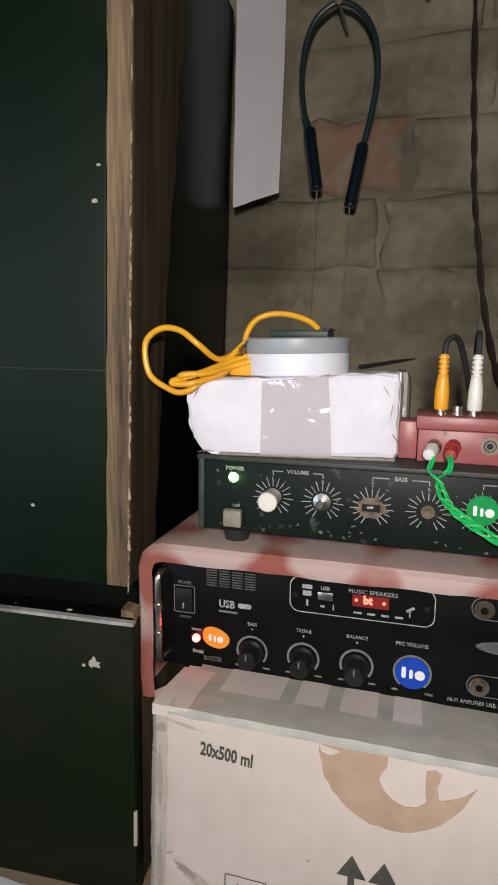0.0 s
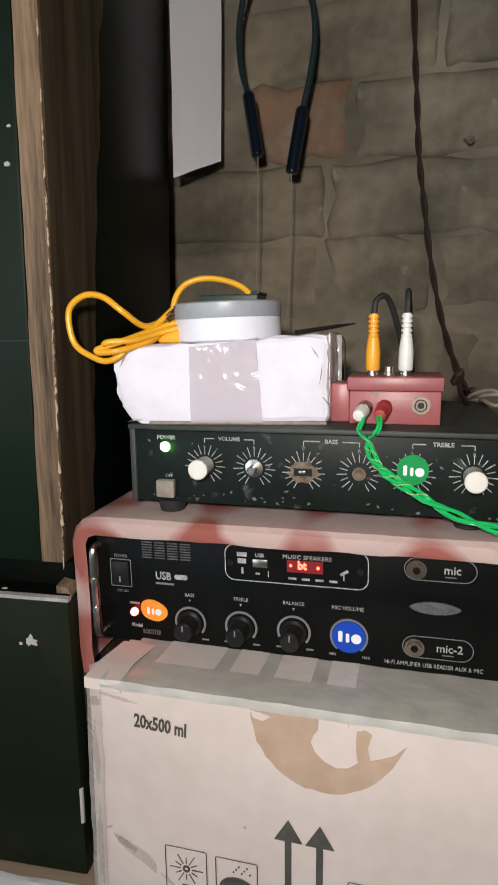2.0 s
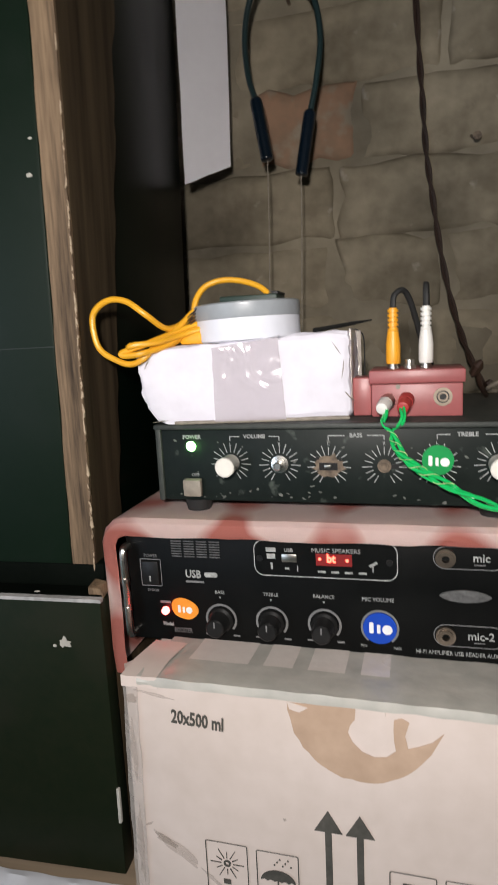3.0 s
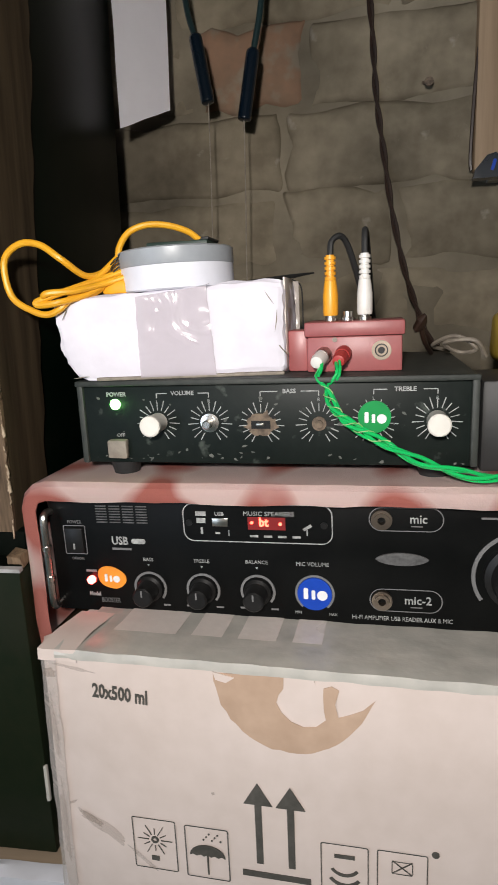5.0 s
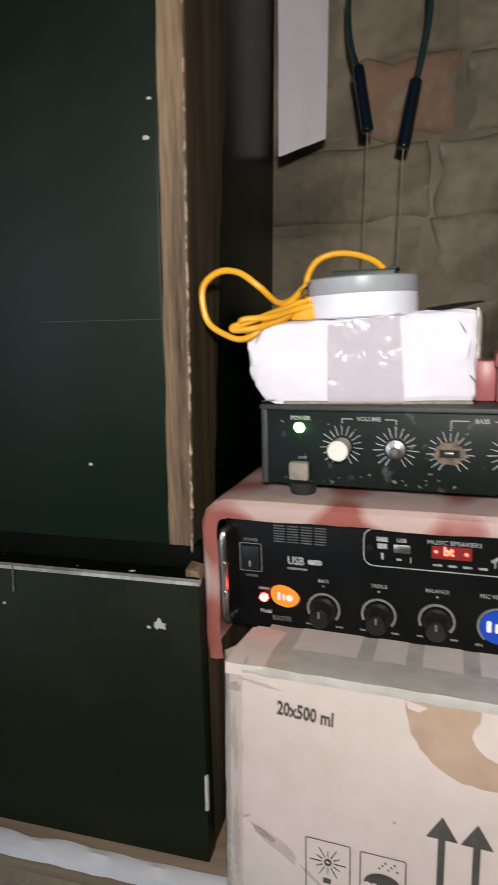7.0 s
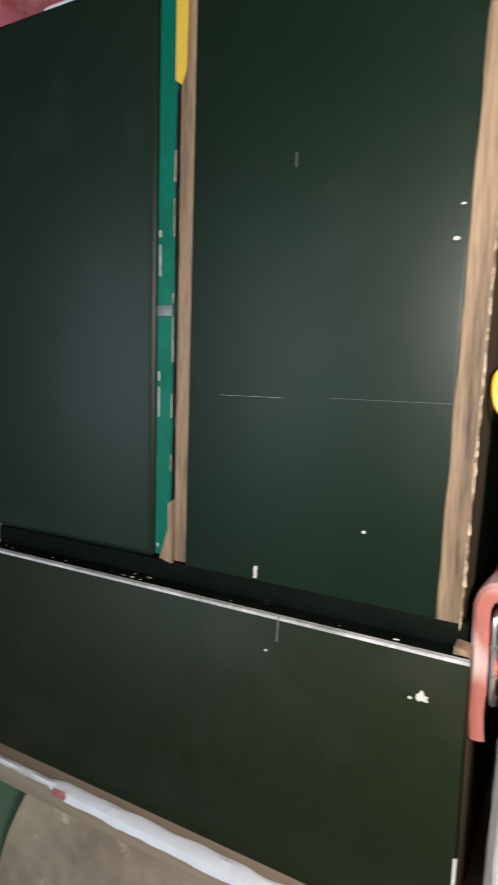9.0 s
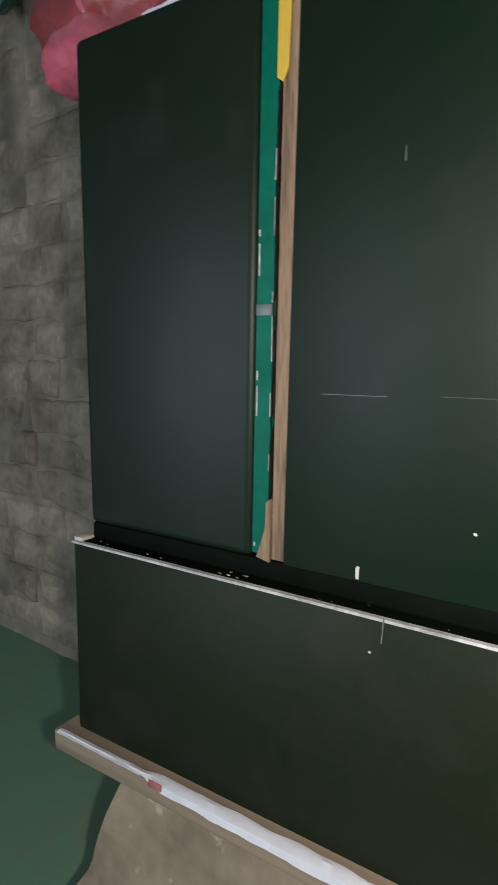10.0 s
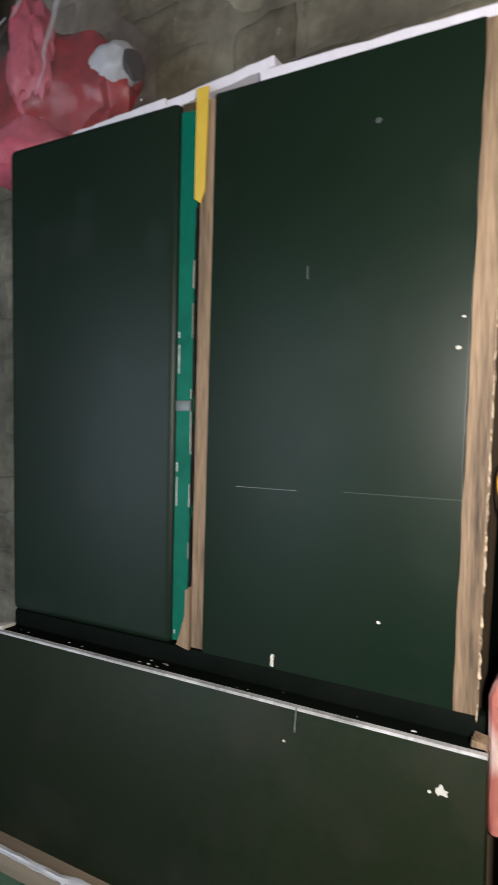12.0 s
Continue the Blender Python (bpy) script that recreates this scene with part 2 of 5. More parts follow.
GRIME_AND_CREASE = shade("grime_and_crease_shade", (0.27, 0.235, 0.19), (0.16, 0.135, 0.11), rough=0.6, big=90, grain=300)
BLUE = shade("blue_sticker", (0.008, 0.055, 0.40), (0.007, 0.045, 0.33), rough=0.45, spec=0.2)
ORANGE = shade("orange_sticker", (0.85, 0.30, 0.03), (0.75, 0.24, 0.02), rough=0.3)
GREEN = shade("green_sticker", (0.005, 0.27, 0.065), (0.005, 0.21, 0.05), rough=0.45, spec=0.2)
STICK_WHITE = shade("sticker_white", (0.8, 0.8, 0.8), rough=0.4)
RED_PLASTIC = shade("dusty_red_plastic", (0.31, 0.085, 0.085), (0.25, 0.07, 0.07), rough=0.42, grain=200, big=25, bump=0.1)
RED_BRIGHT = shade("red_plug", (0.40, 0.035, 0.03), rough=0.4)
RCA_YELLOW = shade("yellow_plug", (0.80, 0.36, 0.02), (0.7, 0.3, 0.02), rough=0.4)
RCA_WHITE = shade("white_plug", (0.72, 0.70, 0.66), (0.6, 0.58, 0.55), rough=0.4)
BLACK_RUBBER = shade("black_rubber", (0.012, 0.012, 0.012), (0.02, 0.02, 0.02), rough=0.55)
YELLOW_CORD = shade("yellow_cord", (0.80, 0.40, 0.02), (0.68, 0.32, 0.015), rough=0.4)
BROWN_CORD = shade("brown_cord", (0.030, 0.016, 0.011), (0.016, 0.010, 0.008), rough=0.4)
NECK = shade("dark_teal_rubber", (0.010, 0.028, 0.030), (0.008, 0.02, 0.022), rough=0.4)
NAVY = shade("navy_plastic", (0.003, 0.008, 0.016), (0.003, 0.007, 0.012), rough=0.25)
ROLL_GREY = shade("silver_tape_side", (0.34, 0.36, 0.39), (0.27, 0.29, 0.31), rough=0.35)
ROLL_WHITE = shade("white_tape_side", (0.74, 0.75, 0.82), (0.66, 0.67, 0.74), rough=0.5)
ADAPTER = shade("dark_green_plastic", (0.012, 0.03, 0.022), (0.018, 0.036, 0.027), rough=0.5)
CLOTH = check_cloth("faded_red_check")
BAG_RED = shade("red_contents", (0.36, 0.012, 0.014), (0.15, 0.008, 0.010), rough=0.45, big=15)
BAG_PINK = shade("pink_contents", (0.60, 0.11, 0.15), (0.46, 0.08, 0.11), rough=0.5, big=15)
BAG_FILM = film("clear_bag_film", (0.36, 0.28, 0.28), clear=0.87, rough=0.10)
HIGHLIGHT_FILM = film("pale_highlight_film", (0.80, 0.74, 0.76), clear=0.72, rough=0.12)
GREY_CUP = shade("grey_white_plastic", (0.55, 0.55, 0.57), (0.42, 0.42, 0.44), rough=0.5)
DARK_GREEN_BAG = shade("dark_green_bag", (0.012, 0.055, 0.045), (0.02, 0.08, 0.06), rough=0.3, big=20, bump=0.8)
GREEN_LED = glow("green_led", (0.28, 1.0, 0.22), 16.0)
RED_LED = glow("red_led", (1.0, 0.07, 0.06), 16.0, base=(0.4, 0.01, 0.01))
SCREEN_BACK = glow("dim_red_window", (0.6, 0.006, 0.006), 0.35, base=(0.012, 0.002, 0.002))
SCREEN_RED = glow("red_segments", (1.0, 0.06, 0.035), 9.0)
# glow of the added bulb, which is never in view
ADDED_BULB = glow("added_lit_bulb", (1.0, 0.93, 0.85), 6.0)

m = bpy.data.materials.new("green_wire_jacket")
m.use_nodes = True
p_ = m.node_tree.nodes["Principled BSDF"]
p_.inputs["Base Color"].default_value = (0.01, 0.42, 0.10, 1)
p_.inputs["Roughness"].default_value = 0.12
p_.inputs["Coat Weight"].default_value = 0.6
GREEN_WIRE = m
WIRE_GLINT = shade("wire_glint_pale", (0.52, 0.66, 0.34), (0.10, 0.40, 0.10), rough=0.2, grain=600, big=260, bump=0.0)

# ---- building helpers ----
WM = {}
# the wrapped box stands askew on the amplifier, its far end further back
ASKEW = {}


def thing(name, m, label, category, group=""):
    ob = new(name)
    ob.empty_display_size = 0.02
    ob.matrix_basis = m
    WM[ob] = m
    return tagged(ob, label, category, group)


def finish(bm, smooth=True):
    bmesh.ops.recalc_face_normals(bm, faces=bm.faces)
    if smooth:
        for f in bm.faces:
            f.smooth = True
        for e in bm.edges:
            if len(e.link_faces) == 2 and e.calc_face_angle(0) > 0.55:
                e.smooth = False


def part(name, bm, material, parent=None, label="", local=False, square=True):
    """Links a bmesh as one mesh object under a thing or part; coordinates are the world's unless local."""
    base = WM[parent] if parent else Matrix()
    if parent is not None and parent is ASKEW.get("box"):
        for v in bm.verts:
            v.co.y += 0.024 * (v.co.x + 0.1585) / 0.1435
    if parent and not local:
        bm.transform(base.inverted())
    if not square:
        fit_upper(bm)
    finish(bm)
    me = bpy.data.meshes.new(name)
    bm.to_mesh(me)
    bm.free()
    me.materials.append(material)
    ob = new(name, me)
    if parent:
        ob.parent = parent
    WM[ob] = base
    return tagged(ob, label)


def solo(name, bm, material, label, category, kind="", group=""):
    return tagged(part(name, bm, material), label, category, group, kind)


def add_box(bm, x0, x1, y0, y1, z0, z1, bev=0.0, seg=2):
    r = bmesh.ops.create_cube(bm, size=1)
    vs = r["verts"]
    for v in vs:
        v.co = Vector(((x0 + x1) / 2 + v.co.x * (x1 - x0), (y0 + y1) / 2 + v.co.y * (y1 - y0), (z0 + z1) / 2 + v.co.z * (z1 - z0)))
    if bev:
        es = list({e for v in vs for e in v.link_edges})
        bmesh.ops.bevel(bm, geom=es, offset=bev, segments=seg, affect="EDGES", profile=0.5)
    return bm


def box(*a, **k):
    return add_box(bmesh.new(), *a, **k)


def lathe(profile, m=None, seg=28):
    """A turned solid about z from (radius, height) pairs, closed at both ends."""
    bm = bmesh.new()
    rings = []
    for r, z in profile:
        rings.append([bm.verts.new((max(r, 1e-5) * math.cos(2 * math.pi * i / seg), max(r, 1e-5) * math.sin(2 * math.pi * i / seg), z)) for i in range(seg)])
    for a, b in zip(rings, rings[1:]):
        for i in range(seg):
            bm.faces.new((a[i], a[(i + 1) % seg], b[(i + 1) % seg], b[i]))
    bm.faces.new(rings[0][::-1])
    bm.faces.new(rings[-1])
    if m:
        bm.transform(m)
    return bm


def merge(*bms):
    """Joins several bmeshes of one part."""
    out = bmesh.new()
    for b in bms:
        me = bpy.data.meshes.new("tmp")
        b.to_mesh(me)
        b.free()
        out.from_mesh(me)
        bpy.data.meshes.remove(me)
    return out


def spline(points, n=8):
    """A smooth line through the points."""
    ps = [Vector(p) for p in points]
    ps = [ps[0] * 2 - ps[1]] + ps + [ps[-1] * 2 - ps[-2]]
    out = []
    for i in range(1, len(ps) - 2):
        a, b, c, d = ps[i - 1:i + 3]
        for k in range(n):
            t = k / n
            out.append(0.5 * (2 * b + (c - a) * t + (2 * a - 5 * b + 4 * c - d) * t * t + (3 * b - a - 3 * c + d) * t ** 3))
    return out + [ps[-2]]


def tube(points, radius, seg=8, n=8, twist=0.0, turns=0.0, phase=0.0, raw=False):
    """A cord along a smooth line; twist and turns lay it as one strand of a pair."""
    line = [Vector(p) for p in points] if raw else spline(points, n)
    bm = bmesh.new()
    rings = []
    up = Vector((0.13, 0.97, 0.2))
    for i, p in enumerate(line):
        d = (line[min(i + 1, len(line) - 1)] - line[max(i - 1, 0)]).normalized()
        s = d.cross(up).normalized()
        u = s.cross(d).normalized()
        up = u
        if twist:
            a = phase + 2 * math.pi * turns * i / (len(line) - 1)
            p = p + twist * (s * math.cos(a) + u * math.sin(a))
        r = radius(i / (len(line) - 1)) if callable(radius) else radius
        rings.append([bm.verts.new(p + r * (s * math.cos(2 * math.pi * k / seg) + u * math.sin(2 * math.pi * k / seg))) for k in range(seg)])
    for a, b in zip(rings, rings[1:]):
        for k in range(seg):
            bm.faces.new((a[k], a[(k + 1) % seg], b[(k + 1) % seg], b[k]))
    bm.faces.new(rings[0][::-1])
    bm.faces.new(rings[-1])
    return bm


def prism(outline, depth, m):
    """A flat plate: an outline in x and z, extruded towards -y by depth, then posed by m."""
    bm = bmesh.new()
    f = [bm.verts.new((x, -depth, z)) for x, z in outline]
    b = [bm.verts.new((x, 0, z)) for x, z in outline]
    bm.faces.new(f)
    bm.faces.new(b[::-1])
    for i in range(len(f)):
        j = (i + 1) % len(f)
        bm.faces.new((f[i], b[i], b[j], f[j]))
    bm.transform(m)
    return bm


def at(x, y, z, roll=0):
    return pose(x, y, z, 0, roll, 0)


def disc(x, y, z, r, depth=0.0006, seg=32):
    return prism([(r * math.cos(2 * math.pi * i / seg), r * math.sin(2 * math.pi * i / seg)) for i in range(seg)], depth, at(x, y, z))


def band(x, y, z, r0, r1, a0, a1, depth=0.0006, seg=36):
    """A flat ring or arc, in degrees from the right, counter-clockwise as seen from the front."""
    bm = bmesh.new()
    for i in range(seg):
        a, b = (radians(a0 + (a1 - a0) * k / seg) for k in (i, i + 1))
        q = [(r0, a), (r1, a), (r1, b), (r0, b)]
        f = [bm.verts.new((r * math.cos(t), -depth, r * math.sin(t))) for r, t in q]
        g = [bm.verts.new((r * math.cos(t), 0, r * math.sin(t))) for r, t in q]
        bm.faces.new(f)
        for k in range(4):
            bm.faces.new((f[k], g[k], g[(k + 1) % 4], f[(k + 1) % 4]))
    bm.transform(at(x, y, z))
    return bm


def rounded(w, h, r, n=6):
    out = []
    for cx, cz, a in ((w / 2 - r, h / 2 - r, 0), (-w / 2 + r, h / 2 - r, 90), (-w / 2 + r, -h / 2 + r, 180), (w / 2 - r, -h / 2 + r, 270)):
        out += [(cx + r * math.cos(radians(a + 90 * k / n)), cz + r * math.sin(radians(a + 90 * k / n))) for k in range(n + 1)]
    return out


def outline_ring(x, y, z, w, h, r, line=0.0006, depth=0.0005):
    """A thin rounded frame line on a front panel."""
    a, b = rounded(w, h, r), rounded(w - 2 * line, h - 2 * line, max(r - line, 0.0003))
    bm = bmesh.new()
    va, vb = ([bm.verts.new((px, -depth, pz)) for px, pz in o] for o in (a, b))
    for i in range(len(a)):
        j = (i + 1) % len(a)
        bm.faces.new((va[i], va[j], vb[j], vb[i]))
    bm.transform(at(x, y, z))
    return bm


def letters(text, x, y, z, size, squeeze=1.0, roll=0, bold=0.0):
    """Raised print in the built-in font, centred, facing -y."""
    cu = bpy.data.curves.new("letters", "FONT")
    cu.body, cu.size, cu.align_x, cu.align_y = text, size, "CENTER", "CENTER"
    cu.extrude, cu.resolution_u, cu.offset = 0.0001, 2, bold
    ob = bpy.data.objects.new("letters", cu)
    scene.collection.objects.link(ob)
    me = bpy.data.meshes.new_from_object(ob.evaluated_get(bpy.context.evaluated_depsgraph_get()))
    bpy.data.objects.remove(ob)
    bpy.data.curves.remove(cu)
    bm = bmesh.new()
    bm.from_mesh(me)
    bpy.data.meshes.remove(me)
    bm.transform(pose(x, y, z, 0, roll, 0) @ pose(0, 0, 0, 90, 0, 0) @ Matrix.Diagonal((squeeze, 1, 1, 1)))
    return bm


def noisy(bm, amount, scale=20.0, seed=0.0):
    for v in bm.verts:
        v.co += amount * noise.noise_vector(v.co * scale + Vector((seed, seed * 1.7, seed * 0.3)))
    return bm


# ---- the shell of the room ----
WALL_Y = 0.758
XL, XR, YB, TOP = -1.9, 1.1, -1.75, 2.35
solo("floor", box(XL, XR, YB, WALL_Y + 0.2, -0.1, 0.0), FLOOR, "dark green worn floor", "floor", "structure")
bm = bmesh.new()
rows = []
for i in range(0, 151):
    x = XL + (XR - XL) * i / 150
    col = []
    for k in range(0, 101):
        z = TOP * k / 100
        col.append(bm.verts.new((x, WALL_Y - 0.0060 - 0.0062 * noise.noise(Vector((x * 14, 0, z * 14))) - 0.0035 * noise.noise(Vector((x * 45, 3, z * 45))), z)))
    rows.append(col)
for a, b in zip(rows, rows[1:]):
    for k in range(100):
        bm.faces.new((a[k], b[k], b[k + 1], a[k + 1]))
add_box(bm, XL, XR, WALL_Y + 0.02, WALL_Y + 0.22, 0.0, TOP)
wall_back = solo("wall_north", bm, MORTAR, "unplastered brick wall with dark mud mortar", "wall", "structure")
# unseen side walls, rear wall and ceiling are added to close the room
solo("wall_west", box(XL - 0.2, XL, YB, WALL_Y, 0.0, TOP), PLASTER, "unseen plastered side wall, added to close the room", "wall", "structure")
solo("wall_east", box(XR, XR + 0.2, YB, WALL_Y, 0.0, TOP), PLASTER, "unseen plastered side wall, added to close the room", "wall", "structure")
solo("wall_south", merge(box(XL, -1.85, YB - 0.2, YB, 0.0, TOP), box(-0.91, XR, YB - 0.2, YB, 0.0, TOP), box(-1.85, -0.91, YB - 0.2, YB, 1.45, TOP)), PLASTER, "unseen plastered wall, added with an opening for the broad fill", "wall", "structure")
solo("ceiling", box(XL - 0.2, XR + 0.2, YB - 0.2, WALL_Y + 0.2, TOP, TOP + 0.1), PLASTER, "unseen ceiling, added to close the room", "ceiling", "structure")

# ---- the black cabinet in two tiers ----
CAB = pose(-0.193, 0.403, 0.0, 0, 0, 3.4)
W, D = 0.520, 0.262
BENCH_TOP = 0.252
LOW_TOP = 0.484
UP0, UP1 = 0.504, 1.022


def split_edge(x0, x1, y0, y1, z0, z1, ragged, seed, n=40):
    """A strip of raw edge with frayed splinters along its right side."""
    bm = bmesh.new()
    rows = []
    for i in range(n + 1):
        z = z0 + (z1 - z0) * i / n
        j = ragged * max(0.0, noise.noise(Vector((seed, z * 70, 0)))) + ragged * 0.6 * random.random() ** 3
        k = ragged * 0.5 * noise.noise(Vector((seed + 5, z * 25, 0)))
        rows.append([bm.verts.new(p) for p in ((x0 + k, y0, z), (x1 + j, y0, z), (x1 + j * 0.4, y1, z), (x0 + k, y1, z))])
    for a, b in zip(rows, rows[1:]):
        for q in range(4):
            bm.faces.new((a[q], a[(q + 1) % 4], b[(q + 1) % 4], b[q]))
    bm.faces.new(rows[0][::-1])
    bm.faces.new(rows[-1])
    return bm


def fit_upper(bm):
    """Shifts the upper cabinet's parts sideways with height, fitted to the camera's view."""
    for v in bm.verts:
        h = (v.co.z - UP0) / (UP1 - UP0)
        v.co.x += h * float(np.interp(v.co.x, (-0.516, -0.290, -0.250, -0.034, -0.0275, -0.0098, -0.001), (-0.006, 0.005, 0.009, 0.0065, 0.0130, 0.0125, 0.004)))
    return bm


upper = thing("cabinet", CAB @ pose(-W / 2, 0, LOW_TOP), "black laminated plywood cabinet with two shut doors and raw edges", "cabinet")
WM[upper] = CAB
upper.matrix_basis = CAB
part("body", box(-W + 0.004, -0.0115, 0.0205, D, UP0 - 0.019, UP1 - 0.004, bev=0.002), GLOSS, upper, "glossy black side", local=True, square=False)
part("plinth", noisy(box(-W + 0.006, -0.004, 0.004, 0.019, LOW_TOP, UP0, bev=0.003), 0.001, 60), LAM_WORN, upper, "scuffed black strip", local=True, square=False)
ld = part("door", box(-0.513, -0.291, 0.0, 0.018, UP0, UP1, bev=0.0080, seg=4), LAMINATE, upper, "black laminate door", local=True, square=False)
rd = part("door", box(-0.2545, -0.0275, 0.0, 0.018, UP0, UP1 - 0.004, bev=0.0015), LAMINATE, upper, "black laminate door with scratches", local=True, square=False)
part("edge_band", split_edge(-0.0275, -0.0100, 0.001, 0.0045, UP0, UP1 - 0.006, 0.0022, 1.0), PLY, rd, "raw plywood edge", local=True, square=False)
random.seed(8)
for k in range(110):
    z = random.uniform(UP0 + 0.005, UP0 + 0.30) if k < 84 else random.uniform(UP0, UP1 - 0.02)
    ln, wd = random.uniform(0.002, 0.011), random.uniform(0.0005, 0.0022)
    part("splinter", noisy(prism([(0, -ln / 2), (wd, -ln / 4), (wd * 0.6, ln / 3), (0, ln / 2)], 0.0012, at(-0.0100, 0.0016, z, random.uniform(-8, 8))), 0.0005, 400, k), SPLINTER if k % 5 < 3 else PLY, rd, "", local=True, square=False)
part("edge_band", split_edge(-0.2688, -0.2550, 0.003, 0.018, UP0 + 0.002, UP1 - 0.006, 0.001, 7.0), PLY, rd, "raw plywood edge", local=True, square=False)
# dark brown on this edge paints the shade between the doors
part("edge_band", split_edge(-0.2905, -0.2740, 0.0065, 0.018, UP0 + 0.004, UP1 - 0.002, 0.0018, 4.0), PLY_DARK, ld, "frayed edge, darkened as the shade of the gap", local=True, square=False)
# side cheek of raw brown board, torn along its far edge
bm = bmesh.new()
rows = []
for i in range(49):
    z = UP0 - 0.012 + (UP1 - UP0) * i / 48
    y = 0.052 + 0.062 * max(0.0, (z - UP0) / (UP1 - UP0)) ** 1.3 + 0.006 * noise.noise(Vector((3, z * 30, 1))) + 0.003 * random.random()
    rows.append([bm.verts.new(p) for p in ((-0.0195, 0.0048, z), (-0.0098, 0.0048, z), (-0.0098, y, z), (-0.0195, y, z))])
for a, b in zip(rows, rows[1:]):
    for q in range(4):
        bm.faces.new((a[q], a[(q + 1) % 4], b[(q + 1) % 4], b[q]))
bm.faces.new(rows[0][::-1])
bm.faces.new(rows[-1])
part("side_cheek", bm, PLY_DARK, upper, "raw brown side board with a torn edge", local=True, square=False)
# green tape down the gap between the doors, wrapped with grey, and a yellow strip above
bm = bmesh.new()
rows = []
for i in range(61):
    s = i / 60
    z = UP0 + 0.006 + (UP1 - UP0 - 0.018) * s
    xl = -0.2898 + 0.001 * s
    xr = -0.2775 + 0.005 * min(1, s * 4.0) ** 0.8 + 0.0018 * noise.noise(Vector((9, z * 45, 2)))
    rows.append([bm.verts.new(p) for p in ((xl, 0.002, z), (xr, 0.004, z), (xr, 0.0055, z), (xl, 0.0045, z))])
for a, b in zip(rows, rows[1:]):
    for q in range(4):
        bm.faces.new((a[q], a[(q + 1) % 4], b[(q + 1) % 4], b[q]))
bm.faces.new(rows[0][::-1])
bm.faces.new(rows[-1])
tape = part("tape_strip", bm, GREEN_TAPE, ld, "glossy green tape", local=True, square=False)
part("tape_wrap", box(-0.2895, -0.2735, 0.0008, 0.0030, 0.731, 0.741, bev=0.0005), GREY_TAPE, tape, "grey tape", local=True, square=False)
for z0, z1 in ((0.766, 0.794), (0.800, 0.806), (0.640, 0.668), (0.673, 0.682), (0.516, 0.520)):
    part("print_mark", noisy(box(-0.2880, -0.2868, 0.0012, 0.0024, z0, z1, bev=0.0003), 0.0004, 300), PRINT, tape, "worn white print", local=True, square=False)
bm = prism([(-0.0085, 0.1), (-0.0085, 0.0), (-0.003, -0.0045), (0.0015, 0.006), (0.0035, 0.1)], 0.0012, at(-0.2650, 0.002, 0.9275))
part("edge_strip", bm, YELLOW_TAPE, rd, "yellow plastic strip", local=True, square=False)
# black ragged strip paints the gap's shade beside the tape; scraps of white backing
bm = bmesh.new()
rows = []
for i in range(90):
    z = 0.560 + 0.36 * i / 89
    a = -0.2738 + 0.0012 * noise.noise(Vector((2, z * 60, 5)))
    w = 0.0020 + 0.0026 * max(-0.5, noise.noise(Vector((7, z * 28, 1)))) + 0.0008 * noise.noise(Vector((1, z * 120, 2)))
    rows.append([bm.verts.new(p) for p in ((a, 0.0036, z), (a + max(0.0005, w), 0.0024, z), (a + max(0.0005, w), 0.0060, z), (a, 0.0062, z))])
for a, b in zip(rows, rows[1:]):
    for q in range(4):
        bm.faces.new((a[q], a[(q + 1) % 4], b[(q + 1) % 4], b[q]))
bm.faces.new(rows[0][::-1])
bm.faces.new(rows[-1])
part("torn_lining", bm, KNOB_BLACK, ld, "ragged black strip drawn as the gap's shade", local=True, square=False)
for z0, z1, w in ((0.690, 0.731, 0.0010), (0.800, 0.832, 0.0016), (0.846, 0.872, 0.0022), (0.742, 0.752, 0.0010), (0.590, 0.606, 0.0014), (0.640, 0.662, 0.0008)):
    part("paper_scrap", noisy(box(-0.2742, -0.2742 + 0.45 * w, 0.0024, 0.0034, z0, z1, bev=0.0002), 0.0010, 260, z0 * 90), GRIME_AND_CREASE if w > 0.0012 else CHIP, tape, "torn pale backing", local=True, square=False)
part("broken_end", noisy(prism([(-0.0080, -0.008), (0.0062, -0.011), (0.0060, 0.050), (0.0016, 0.046), (0.0008, 0.022), (-0.0040, 0.004)], 0.004, at(-0.2765, 0.0052, UP0 + 0.010)), 0.0008, 200), PLY, ld, "splintered raw end", local=True, square=False)
# scratches and chips on the doors
part("scratch", box(-0.222, -0.162, -0.0004, 0.0004, 0.6631, 0.6634), PRINT_GREY, rd, "pale fine scratch", local=True, square=False)
part("scratch", box(-0.120, -0.027, -0.0003, 0.0004, 0.6646, 0.6650), GRIME_DARK, rd, "faint fine scratch", local=True, square=False)


def chip(x, z, r, seed, parent, y=-0.0006, mat=None):
    o = [(r * (0.55 + 0.6 * abs(noise.noise(Vector((seed, a * 1.3, 0))))) * math.cos(a), r * (0.5 + 0.7 * abs(noise.noise(Vector((seed + 3, a * 1.1, 1))))) * math.sin(a)) for a in [2 * math.pi * i / 14 for i in range(14)]]
    return part("chip", prism(o, 0.0006, at(x, y + 0.0006, z)), mat or CHIP, parent, "pale chip in the laminate", local=True, square=False)


for x, z, r, s in ((-0.0865, 0.562, 0.0022, 1), (-0.033, 0.779, 0.0024, 2), (-0.031, 0.802, 0.0014, 3), (-0.100, 0.960, 0.004, 4), (-0.1803, 0.5165, 0.0024, 6)):
    chip(x, z, r, s, rd, mat=GRIME_DARK if s == 4 else None)
part("chip", noisy(box(-0.1820, -0.1792, -0.0005, 0.0006, 0.5065, 0.5160, bev=0.0003), 0.0007, 300), CHIP, rd, "pale upright chip", local=True, square=False)
